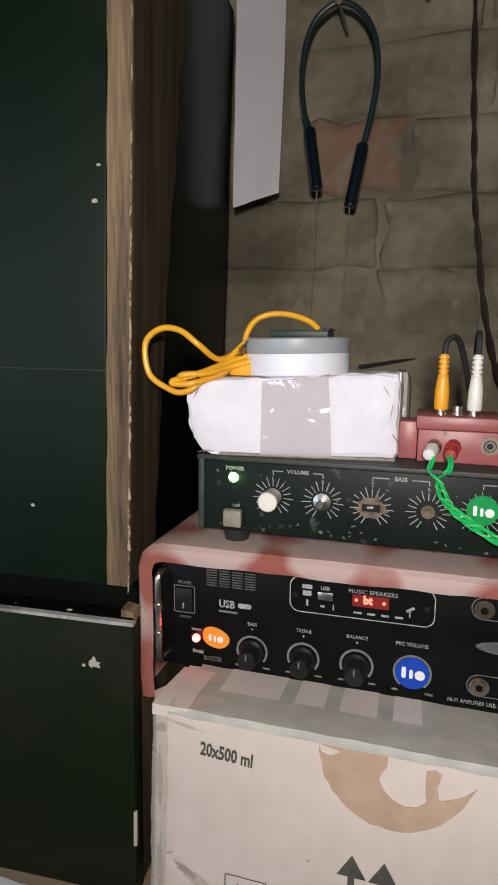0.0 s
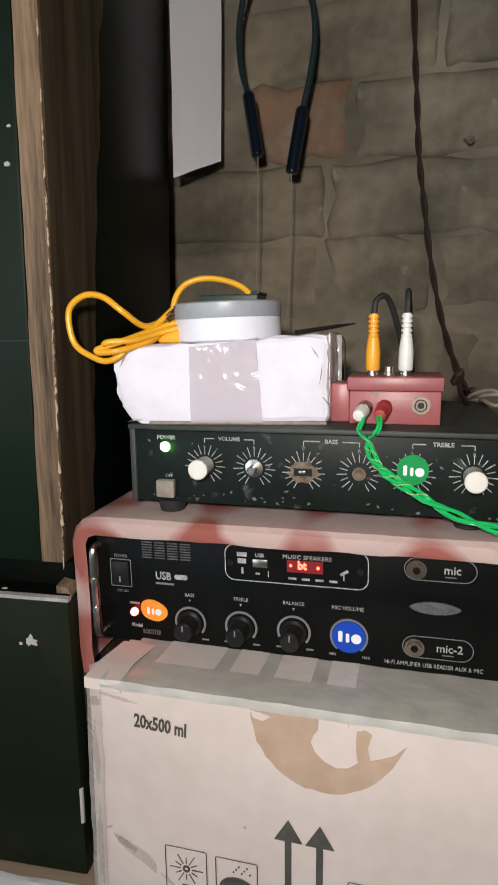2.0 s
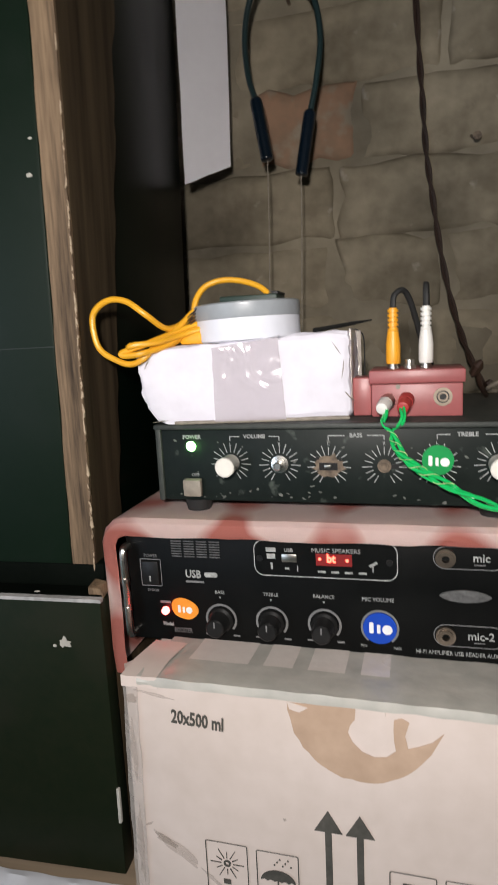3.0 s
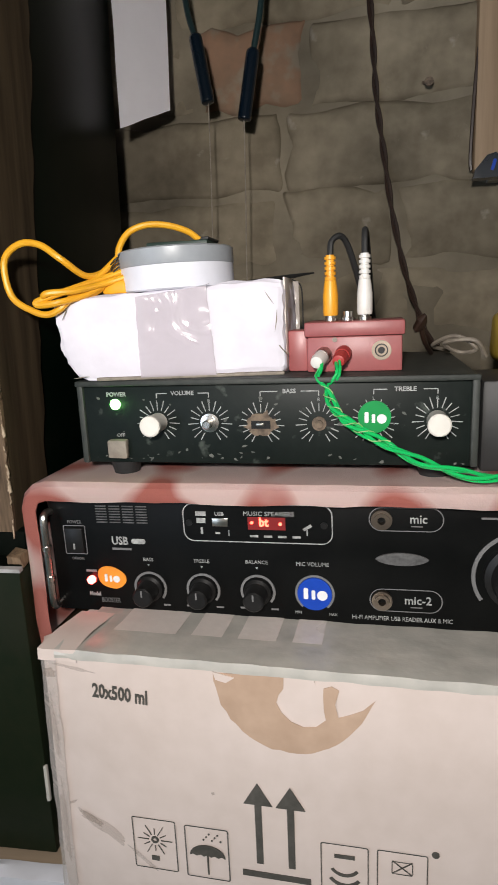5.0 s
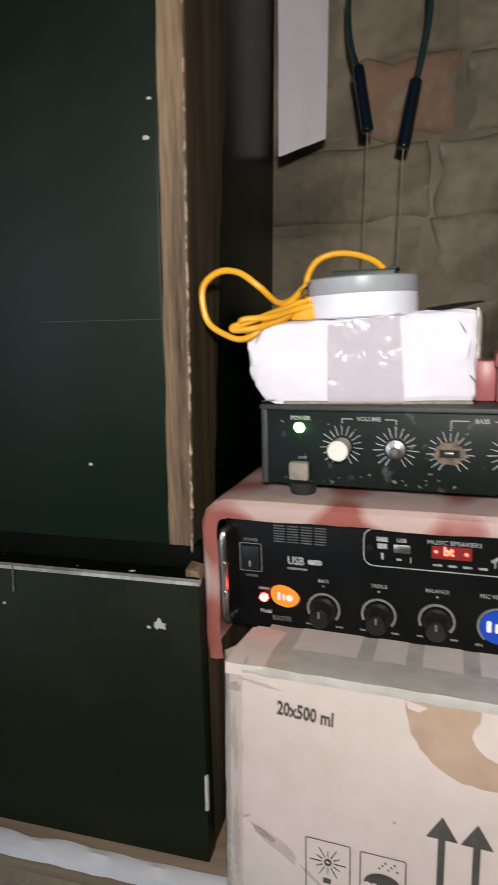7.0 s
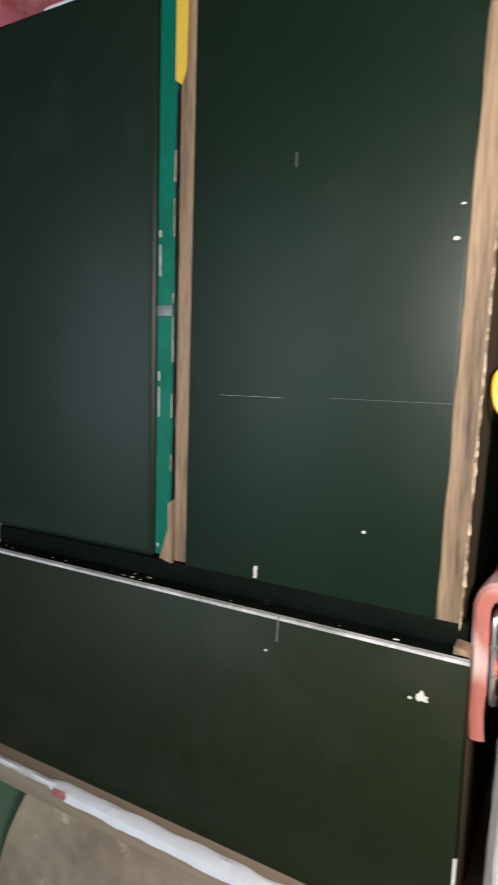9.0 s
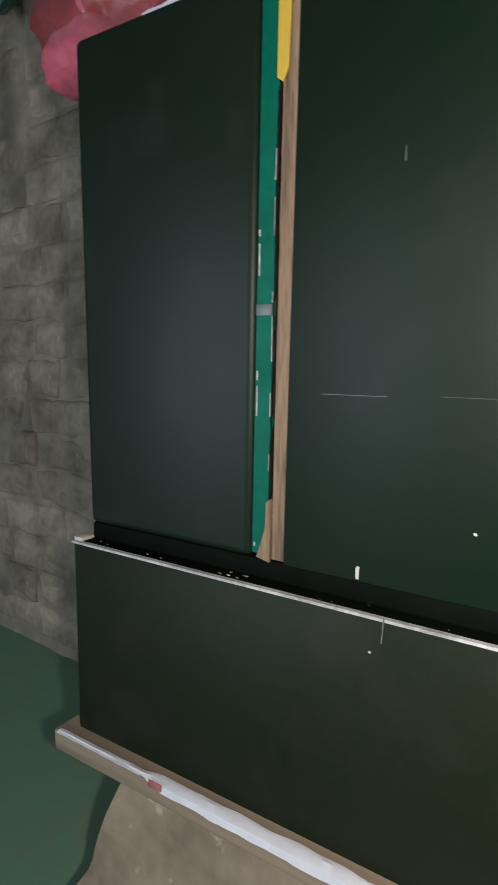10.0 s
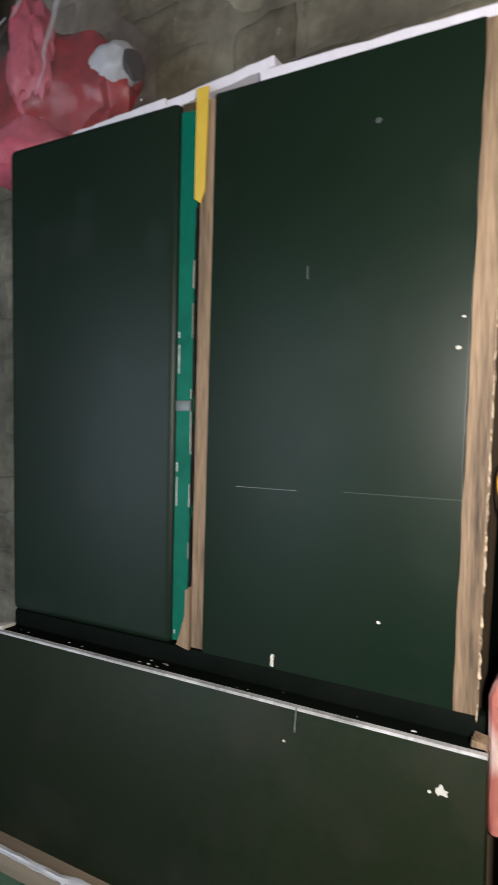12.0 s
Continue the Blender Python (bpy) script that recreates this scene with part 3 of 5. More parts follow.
part("scratch", box(-0.1585, -0.1570, -0.0003, 0.0003, 0.842, 0.853, bev=0.0001), GRIME_DARK, rd, "faint rubbed mark", local=True, square=False)

lower = thing("low_cabinet", CAB, "black laminated low cabinet with a worn pale top edge", "cabinet")
LF = -0.015
part("body", box(-0.522, -0.0005, LF + 0.016, D, BENCH_TOP + 0.0015, LOW_TOP - 0.0005, bev=0.002), PLY_DARK, lower, "brown side board", local=True)
lp = part("front_panel", box(-0.524, 0.0, LF, LF + 0.016, BENCH_TOP + 0.001, LOW_TOP - 0.0026, bev=0.0015), LAM_LOW, lower, "black laminate panel", local=True)
part("top_edge", noisy(split_edge(-0.526, 0.0005, LF - 0.0012, LF + 0.004, LOW_TOP - 0.0026, LOW_TOP, 0.0004, 2.0, n=24), 0.0010, 60), EDGE, lower, "worn pale top edge", local=True)
part("top_board", box(-0.520, -0.001, LF + 0.0042, 0.0200, LOW_TOP - 0.003, LOW_TOP + 0.0006), LAM_WORN, lower, "scuffed black top", local=True)
random.seed(31)
for k in range(13):
    x, r = random.uniform(-0.5, -0.01), random.uniform(0.0006, 0.0026) * random.random() ** 0.5
    y = random.uniform(LF + 0.005, 0.002)
    o = [(r * random.uniform(0.5, 2.2) * math.cos(a), r * random.uniform(0.3, 0.8) * math.sin(a)) for a in [2 * math.pi * q / 9 for q in range(9)]]
    bm = prism(o, 0.0006, pose(x, y, LOW_TOP + 0.0005) @ pose(0, 0, 0, -90))
    part("chip", bm, CHIP if k % 3 == 0 else GRIME_AND_CREASE, lower, "pale chip", local=True)
part("corner_block", noisy(box(-0.012, -0.001, LF + 0.006, 0.003, LOW_TOP - 0.003, LOW_TOP + 0.007, bev=0.0015), 0.0034, 170), PLY, lower, "broken splintered corner", local=True)
part("corner_block", noisy(box(-0.526, -0.512, LF + 0.002, 0.004, LOW_TOP - 0.003, LOW_TOP + 0.004, bev=0.001), 0.0012, 120), CHIP, lower, "worn pale corner", local=True)
random.seed(77)
star = [(r * math.cos(a), r * 0.92 * math.sin(a)) for a, r in [(2 * math.pi * q / 22 + random.uniform(-0.08, 0.08), random.uniform(0.0030, 0.0048) + (random.uniform(0.0006, 0.0022) if q in (1, 5, 6, 10, 15, 19, 20) else 0.0)) for q in range(22)]]
part("chip", noisy(prism(star, 0.0007, at(-0.0310, LF, 0.4485)), 0.0012, 330), CHIP, lower, "white splintered chip", local=True)
chip(-0.0388, 0.4458, 0.0020, 12, lower, y=LF - 0.0005)
part("scratch", noisy(prism([(-0.0008, -0.016), (0.0002, -0.016), (0.0016, 0.006), (0.0004, 0.006)], 0.0005, at(-0.150, LF - 0.0012, 0.4790)), 0.0006, 200), DUST, lower, "pale fine scratch", local=True)
chip(-0.160, 0.452, 0.0018, 14, lower, y=LF - 0.0005)
part("chip", noisy(box(-0.0016, 0.0012, LF - 0.001, LF + 0.002, 0.300, 0.330, bev=0.0008), 0.001, 120), CHIP, lower, "pale chip down the corner", local=True)

# ---- bench and its support ----
bench = thing("bench", CAB, "low plank bench covered with a white plastic sheet", "bench")
part("plank", box(-0.548, 0.55, -0.034, 0.30, BENCH_TOP - 0.026, BENCH_TOP, bev=0.003), BENCHWOOD, bench, "old wooden plank", local=True)
bm = bmesh.new()
rows = []
for i in range(81):
    x = -0.540 + 0.60 * i / 80
    lip = BENCH_TOP - 0.0055 - 0.004 * noise.noise(Vector((x * 22, 4, 0))) - 0.004 * (x > -0.38)
    wob = 0.0016 * noise.noise(Vector((x * 40, 1, 3)))
    bare = min(1.0, max(0.0, (-0.385 - x) / 0.02))
    lip += 0.006 * bare
    rows.append([bm.verts.new(p) for p in ((x, -0.0235 - 0.005 * bare + 0.003 * noise.noise(Vector((x * 30, 7, 0))), BENCH_TOP + 0.0008), (x, -0.029 - 0.004 * bare, BENCH_TOP + 0.0015 + wob), (x, -0.0358 - abs(wob), BENCH_TOP - 0.001), (x, -0.0362 - abs(wob), lip))])
for a, b in zip(rows, rows[1:]):
    for q in range(3):
        bm.faces.new((a[q], a[q + 1], b[q + 1], b[q]))
part("sheet", bm, WHITE_SHEET, bench, "crumpled white plastic sheet", local=True)
part("sheet_print", noisy(box(-0.392, -0.374, -0.0378, -0.0366, BENCH_TOP - 0.006, BENCH_TOP + 0.001, bev=0.0004), 0.0012, 200), RED_PLASTIC, bench, "red printed patch", local=True)
bm = bmesh.new()
add_box(bm, -0.45, 0.45, -0.012, 0.20, 0.0, BENCH_TOP - 0.0265)
bmesh.ops.subdivide_edges(bm, edges=bm.edges[:], cuts=14, use_grid_fill=True)
for v in bm.verts:
    low = max(0.0, 1 - v.co.z / 0.226)
    if v.co.z < 0.22:
        v.co.x -= 0.075 * low ** 1.2 * (v.co.x < -0.3)
        v.co.y -= 0.06 * low * (v.co.y < 0.06)
        v.co += 0.014 * noise.noise_vector(v.co * 14) * min(1, low * 6)
        v.co.z = max(0.0, v.co.z)
tagged(part("bench_support", bm, MUD), "rough brown mud and stone support under the bench", "support").matrix_basis = CAB
random.seed(5)
for k in range(9):
    bm = bmesh.new()
    bmesh.ops.create_icosphere(bm, subdivisions=2, radius=1)
    sx = random.uniform(0.03, 0.05)
    bm.transform(pose(0, 0, 0, 0, 0, random.uniform(0, 90)) @ Matrix.Diagonal((sx, sx * 0.75, sx * 0.6, 1)))
    noisy(bm, 0.010, 30, k)
    st = solo("stone", bm, MUD, "rough brown stone lying against the bench support", "stone", group="stones under the bench")
    st.matrix_basis = CAB @ pose(-0.49 + 0.085 * k + random.uniform(-0.02, 0.02), -0.085 + random.uniform(-0.02, 0.015), sx * 0.52)

# ---- carton ----
CX0, CX1, CY, CTOP = -0.158, 0.170, 0.347, 0.4525
carton = thing("carton", pose(0, CY, BENCH_TOP), "pale cardboard carton with black print and a torn patch", "carton")
bm = box(CX0 - 0.004, CX1, CY, CY + 0.235, BENCH_TOP + 0.0015, CTOP - 0.001)
bmesh.ops.subdivide_edges(bm, edges=bm.edges[:], cuts=11, use_grid_fill=True)
for v in bm.verts:
    if v.co.z > CTOP - 0.002:
        v.co.z -= 0.008 * min(1, max(0, (v.co.y - CY) / 0.05))
    if v.co.x < CX0 and v.co.y < CY + 0.025:
        v.co += Vector((0.002, 0.003, 0)) if v.co.y < CY + 0.005 else Vector((-0.0075, 0, 0))
    v.co += 0.0011 * noise.noise_vector(v.co * 24)
    v.co.x += (0.004 if v.co.x < 0 else 0) * (v.co.z - BENCH_TOP) / 0.2
part("body", bm, CARTON, carton)


def on_carton(bm, name, mat, label):
    return part(name, bm, mat, carton, label)


def sheet_over(x0, x1, rows_, mat, label, name="tape", seed=0.0, n=30, w=0.0008):
    """A strip of tape that follows a profile of (y, z) from x0 to x1."""
    bm = bmesh.new()
    rr = []
    for i in range(n + 1):
        x = x0 + (x1 - x0) * i / n
        rr.append([bm.verts.new((x, y + w * noise.noise(Vector((x * 60, k, seed))), z + w * noise.noise(Vector((x * 50, k + 7, seed))))) for k, (y, z) in enumerate(rows_)])
    for a, b in zip(rr, rr[1:]):
        for k in range(len(rows_) - 1):
            bm.faces.new((a[k], b[k], b[k + 1], a[k + 1]))
    return on_carton(bm, name, mat, label)


sheet_over(CX0 + 0.012, CX1, [(CY + 0.070, CTOP - 0.0055), (CY + 0.036, CTOP - 0.0035), (CY + 0.012, CTOP + 0.0005), (CY - 0.0012, CTOP + 0.0012), (CY - 0.0020, CTOP - 0.002), (CY - 0.0020, CTOP - 0.0045)], TAPE_GREY, "dull clear packing tape", seed=1, n=70, w=0.0008)
for x0, x1 in ((-0.122, -0.080), (-0.070, -0.050), (-0.040, -0.016), (-0.006, 0.012)):
    sheet_over(x0, x1, [(CY + 0.066, CTOP - 0.0048), (CY + 0.046, CTOP - 0.0036), (CY + 0.030, CTOP - 0.0018)], TAPE_PATCH, "bright patch of packing tape", name="tape_patch", seed=x0 * 90, n=6, w=0.0004)
sheet_over(CX0 + 0.001, CX0 + 0.026, [(CY + 0.055, CTOP - 0.004), (CY + 0.02, CTOP + 0.001), (CY - 0.0015, CTOP + 0.0014), (CY - 0.0020, CTOP - 0.006)], CARTON, "folded carton corner", name="corner_fold", seed=4, n=10, w=0.0014)
bm = bmesh.new()
rows = []
for i in range(31):
    z = BENCH_TOP + 0.004 + (CTOP - 0.010 - BENCH_TOP) * i / 30
    rows.append([bm.verts.new((CX0 + 0.0005 + 0.004 * (z - BENCH_TOP) / 0.2 - 0.004 + dx + 0.001 * noise.noise(Vector((z * 50, dx * 200, 0))), CY + dy + 0.0011 * noise.noise(Vector((z * 60, dx * 300, 2))), z)) for dx, dy in ((-0.0088, 0.0205), (-0.0054, 0.0120), (-0.0012, 0.0022), (0.0042, 0.0002), (0.0110, -0.0012))])
for a, b in zip(rows, rows[1:]):
    for k in range(4):
        bm.faces.new((a[k], a[k + 1], b[k + 1], b[k]))
on_carton(bm, "corner_tape", CLEAR_TAPE, "shiny clear tape down the corner")
STAIN = film("brown_water_stain", (0.33, 0.255, 0.20), clear=0.84, rough=0.9)
STAIN_FAINT = film("faint_scuff", (0.36, 0.285, 0.235), clear=0.88, rough=0.9)
for k, (x, z, ln, wd, turn, mat) in enumerate(((-0.124, 0.3275, 0.050, 0.0085, -34, STAIN_FAINT), (-0.134, 0.3345, 0.022, 0.0060, -30, STAIN), (-0.100, 0.3090, 0.030, 0.0030, -42, STAIN_FAINT), (-0.1515, 0.4370, 0.012, 0.0070, 20, STAIN), (-0.1525, 0.4000, 0.005, 0.0500, 2, STAIN_FAINT), (-0.1530, 0.3300, 0.006, 0.0650, -1, STAIN_FAINT), (-0.146, 0.3450, 0.007, 0.0016, 30, STAIN), (-0.0520, 0.3650, 0.0022, 0.0026, 0, STAIN), (-0.1350, 0.4420, 0.030, 0.0026, -9, STAIN_FAINT))):
    o = []
    for q in range(26):
        a = 2 * math.pi * q / 26
        r = 0.5 * (0.8 + 0.5 * noise.noise(Vector((math.cos(a) * 1.6 + 9 * k, math.sin(a) * 1.6, 0))))
        o.append((ln * r * math.cos(a), wd * r * math.sin(a)))
    on_carton(prism(o, 0.0003, at(x, CY - 0.0010 - 0.0002 * (k % 3), z, -turn)), "stain", mat, "brown stain")
CF = CY - 0.0008
on_carton(letters("20x500 ml", -0.1065, CF, 0.4262, 0.0130, squeeze=0.64, roll=3.5, bold=0.0004), "print", INK, "black printed lettering")


def arrow(x, top):
    o = [(0, 0), (0.0088, -0.0150), (0.0021, -0.0150), (0.0021, -0.057), (-0.0021, -0.057), (-0.0021, -0.0150), (-0.0088, -0.0150)]
    on_carton(prism(o, 0.0005, at(x, CF + 0.0004, top)), "arrow", INK, "black printed arrow")


arrow(-0.0247, 0.3756)
arrow(-0.0052, 0.3753)
on_carton(box(-0.036, 0.006, CF - 0.0002, CF + 0.0004, 0.3085, 0.3125), "arrow_bar", INK, "black printed bar")
for k, (x0, x1, zt) in enumerate(((-0.1067, -0.0778, 0.3405), (-0.0722, -0.0441, 0.3395), (0.0120, 0.0400, 0.3412), (0.0446, 0.0732, 0.3415))):
    cx, cz, w = (x0 + x1) / 2, zt - 0.019, x1 - x0
    bms = [outline_ring(cx, CF + 0.0002, cz, w, 0.038, 0.0015, line=0.0007)]
    if k == 0:
        bms += [band(cx, CF + 0.0004, cz + 0.003, 0.0012, 0.0025, 0, 360, seg=16)]
        for q in range(12):
            a = radians(30 * q)
            bms.append(prism([(0.004, -0.0003), (0.004, 0.0003), (0.0115 - 0.003 * (q % 2), 0.0002), (0.0115 - 0.003 * (q % 2), -0.0002)], 0.0004, at(cx, CF + 0.0002, cz + 0.003) @ pose(0, 0, 0, 0, math.degrees(a), 0)))
        bms += [box(cx - 0.003, cx + 0.002, CF - 0.0002, CF + 0.0002, cz - 0.0125, cz - 0.009)]
    elif k == 1:
        o = [(0.0115 * math.cos(radians(a)), 0.0085 * math.sin(radians(a))) for a in range(0, 181, 12)]
        o += [(-0.0115 + 0.0023 * i, 0.0012 * (i % 2)) for i in range(1, 10)]
        bms += [prism(o, 0.0004, at(cx, CF + 0.0002, cz - 0.003)), box(cx - 0.0005, cx + 0.0005, CF - 0.0002, CF + 0.0002, cz - 0.016, cz - 0.002)]
        for q in range(7):
            bms.append(disc(cx - 0.002 + 0.002 * q * 0.9, CF + 0.0002, cz + 0.0095 + 0.0022 * (q % 3), 0.0006, 0.0004, 8))
    elif k == 2:
        bms += [box(cx - 0.006, cx + 0.006, CF - 0.0002, CF + 0.0002, cz + 0.009, cz + 0.0115), band(cx, CF + 0.0003, cz + 0.006, 0.008, 0.0098, 215, 325, seg=12), band(cx, CF + 0.0003, cz, 0.009, 0.011, 215, 325, seg=12)]
    else:
        bms += [outline_ring(cx, CF + 0.0002, cz + 0.008, 0.012, 0.009, 0.001), prism([(-0.007, -0.0003), (-0.007, 0.0003), (0.007, 0.0003), (0.007, -0.0003)], 0.0004, at(cx, CF + 0.0002, cz + 0.008, 38)), prism([(-0.007, -0.0003), (-0.007, 0.0003), (0.007, 0.0003), (0.007, -0.0003)], 0.0004, at(cx, CF + 0.0002, cz + 0.008, -38))]
    on_carton(merge(*bms), "handling_symbol", INK, "black printed handling symbol")
on_carton(disc(0.0772, CF + 0.0004, 0.3425, 0.0022, 0.0004, 14), "ink_dot", INK, "black dot")
for x, z in ((0.114, 0.4292), (0.122, 0.433), (0.116, 0.3690), (0.123, 0.3665)):
    on_carton(prism([(-0.0055, 0.0035), (-0.0045, 0.0045), (0.0055, -0.0035), (0.0045, -0.0045)], 0.0004, at(x, CF + 0.0002, z)), "ink_stroke", INK, "black printed stroke")
# torn crescent where tape took the white face off
o = []
for i in range(25):
    a = radians(180 + 150 * i / 24)
    o.append((-0.003 + (0.0445 + 0.0016 * noise.noise(Vector((i * 0.9, 0, 0)))) * math.cos(a), 0.4465 + (0.0475 + 0.002 * noise.noise(Vector((i * 0.8, 3, 0)))) * math.sin(a)))
o += [(0.0435, 0.4375), (0.0370, 0.4310), (0.0300, 0.4275), (0.0235, 0.4250), (0.0218, 0.4330), (0.0242, 0.4420), (0.0200, 0.4442), (0.0155, 0.4425), (0.0152, 0.4360), (0.0155, 0.4290), (0.0165, 0.4225), (0.0110, 0.4178), (0.0040, 0.4168), (-0.0030, 0.4195), (-0.0085, 0.4250), (-0.0112, 0.4310), (-0.0098, 0.4360), (-0.0070, 0.4400), (-0.0065, 0.4478)]
on_carton(prism(o, 0.0003, at(0, CF + 0.0003, 0)), "torn_patch", KRAFT, "torn brown patch")
on_carton(prism([(-0.0475, 0.4475), (-0.035, 0.4445), (-0.040, 0.4410), (-0.046, 0.4425)], 0.0006, at(0, CF, 0)), "paper_flake", CARTON, "lifted white flake")
on_carton(prism([(-0.006, 0.449), (0.0105, 0.4480), (0.0110, 0.4445), (-0.004, 0.4450)], 0.0007, at(0, CF, 0)), "paper_flake", CARTON, "lifted white flake")

# ---- lower amplifier ----
amp = thing("amplifier", pose(0, 0.411, 0.445), "black amplifier with display, knobs and round stickers", "amplifier")
AP = at(0.0, 0, 0.4655, -0.6)


def on_amp(bm, name, mat, label="", parent=None):
    bm.transform(AP @ at(0, 0, -0.4655))
    return part(name, bm, mat, parent or amp, label)


AX0, AX1, AF = -0.180, 0.192, 0.411
on_amp(box(AX0, AX1, AF + 0.003, AF + 0.20, 0.4475, 0.5395, bev=0.002), "case", AMP_BLACK)
on_amp(box(AX0 + 0.001, AX1 - 0.001, AF, AF + 0.0032, 0.4460, 0.5385, bev=0.0008), "front_panel", AMP_BLACK, "black glossy front panel")
for x in (-0.1775, 0.186):
    h = [(x, AF + 0.001, 0.5190), (x, AF - 0.006, 0.5195), (x, AF - 0.0095, 0.514), (x, AF - 0.0095, 0.485), (x, AF - 0.0095, 0.457), (x, AF - 0.006, 0.4515), (x, AF + 0.001, 0.452)]
    hd = on_amp(tube(h, 0.0026, seg=10, n=6), "handle", CHROME, "dull chrome handle")
    for z in (0.496, 0.474):
        on_amp(lathe([(0.0034, -0.0015), (0.0034, 0.0015)], pose(x, AF - 0.0095, z), seg=12), "ferrule", CHROME, parent=hd)
P0 = AF - 0.0003
sw = on_amp(outline_ring(-0.1604, P0 + 0.0002, 0.4990, 0.0166, 0.0212, 0.001, line=0.0006), "switch_frame", PRINT_GREY)
rk = on_amp(box(-0.1672, -0.1536, AF - 0.003, AF + 0.001, 0.4898, 0.5082, bev=0.001), "rocker_switch", KNOB_BLACK, "black rocker switch")
on_amp(box(-0.1610, -0.1598, AF - 0.0034, AF - 0.0028, 0.493, 0.497), "switch_mark", PRINT, parent=rk)
on_amp(letters("POWER", -0.1600, P0, 0.5118, 0.0034, 0.9), "print", PRINT_GREY)
on_amp(letters("OFF/ON", -0.1600, P0, 0.4850, 0.0028, 0.9), "print", PRINT_GREY)
bms = []
for k in range(4):
    for q in range(7):
        bms.append(box(-0.1430 + 0.0097 * k, -0.1352 + 0.0097 * k, AF - 0.0007, AF + 0.0002, 0.5120 + 0.0019 * q, 0.5127 + 0.0019 * q))
on_amp(merge(*bms), "vent_print", EMBLEM, "grey printed grille bars")
on_amp(letters("USB", -0.1275, P0, 0.4988, 0.0082, 0.85, bold=0.0002), "print", PRINT)
on_amp(prism(rounded(0.0100, 0.0036, 0.0016), 0.0004, at(-0.1140, P0 + 0.0002, 0.4990)), "plug_mark", PRINT)
on_amp(box(-0.1335, -0.1195, P0 - 0.0002, P0 + 0.0002, 0.4925, 0.4940), "small_print", PRINT_GREY)
lamp = on_amp(lathe([(0.0026, 0), (0.0030, 0.001), (0.0028, 0.003), (0.0015, 0.0045)], at(-0.1510, AF, 0.4700) @ pose(0, 0, 0, 90), seg=16), "indicator_lamp", RED_LED, "lit red lamp")
on_amp(box(-0.155, -0.147, P0 - 0.0002, P0 + 0.0002, 0.4755, 0.4772), "small_print", PRINT_GREY)
on_amp(letters("Model", -0.1500, P0, 0.4590, 0.0042, 0.8, bold=0.0001), "print", PRINT)
on_amp(letters("BOOSTER", -0.1385, P0, 0.4545, 0.0052, 0.62), "print", PRINT_GREY)
o = [((0.0092 + 0.0014 * math.cos(2 * a + 0.6) + 0.0006 * math.cos(3 * a)) * math.cos(a), (0.0090 + 0.0012 * math.cos(2 * a + 0.6)) * math.sin(a)) for a in [2 * math.pi * i / 32 for i in range(32)]]
st = on_amp(prism(o, 0.0007, at(-0.1362, P0, 0.4720)), "sticker", ORANGE, "round orange sticker with a white mark")


def sticker_mark(parent, x, y, z, s, put):
    """Plain white bars in place of the mark on a sticker."""
    put(merge(prism(rounded(0.0022 * s, 0.0060 * s, 0.0008 * s), 0.0004, at(x - 0.0045 * s, y, z)), prism(rounded(0.0018 * s, 0.0048 * s, 0.0006 * s), 0.0004, at(x - 0.0008 * s, y, z - 0.0006 * s)), disc(x + 0.0036 * s, y, z - 0.0008 * s, 0.0026 * s, 0.0004, 20)), "sticker_mark", STICK_WHITE, parent=parent)


sticker_mark(st, -0.1358, P0 - 0.0007, 0.4718, 0.95, on_amp)
for x, z, word in ((-0.1082, 0.4655, "BASS"), (-0.0705, 0.4658, "TREBLE"), (-0.0330, 0.4664, "BALANCE")):
    on_amp(band(x, P0 + 0.0002, z, 0.0102, 0.0118, -40, 205, 0.0005), "dial_ring", PRINT_GREY, "grey dial ring")
    kb = on_amp(lathe([(0.0092, 0), (0.0092, 0.003), (0.0074, 0.0045), (0.0068, 0.0160), (0.0058, 0.0170)], at(x, AF, z) @ pose(0, 0, 0, 90), seg=28), "knob", KNOB_BLACK, "black control knob")
    on_amp(box(x - 0.0005, x + 0.0005, AF - 0.0173, AF - 0.0166, z + 0.001, z + 0.0055), "pointer", PRINT_GREY, parent=kb)
    on_amp(letters(word, x, P0, z + 0.0205, 0.0036, 0.95), "print", PRINT)
    on_amp(prism([(0, -0.001), (0.0008, 0.0006), (-0.0008, 0.0006)], 0.0003, at(x, P0 + 0.0002, z + 0.0165)), "dial_pointer", PRINT)
    on_amp(merge(box(x - 0.0125, x - 0.0085, P0 - 0.0002, P0 + 0.0002, z - 0.0128, z - 0.0116), box(x + 0.0085, x + 0.0135, P0 - 0.0002, P0 + 0.0002, z - 0.0128, z - 0.0116)), "small_print", PRINT_GREY)
on_amp(band(0.0045, P0 + 0.0002, 0.4668, 0.0114, 0.0128, -50, 230, 0.0005), "dial_ring", PRINT_GREY, "grey dial ring")
st = on_amp(disc(0.0045, P0, 0.4668, 0.0112, 0.0012), "sticker", BLUE, "round blue sticker with a white mark")
sticker_mark(st, 0.0048, P0 - 0.0012, 0.4672, 1.30, on_amp)
on_amp(letters("MIC VOLUME", 0.0035, P0, 0.4868, 0.0040, 0.9), "print", PRINT)
on_amp(letters("MIN", -0.0065, P0, 0.4530, 0.0028, 0.9), "print", PRINT)
on_amp(letters("MAX", 0.0160, P0, 0.4525, 0.0028, 0.9), "print", PRINT)
dsp = on_amp(prism(rounded(0.0980, 0.0262, 0.0070), 0.0008, at(-0.0318, AF, 0.5140)), "display_panel", AMP_BLACK, "black glossy display panel")
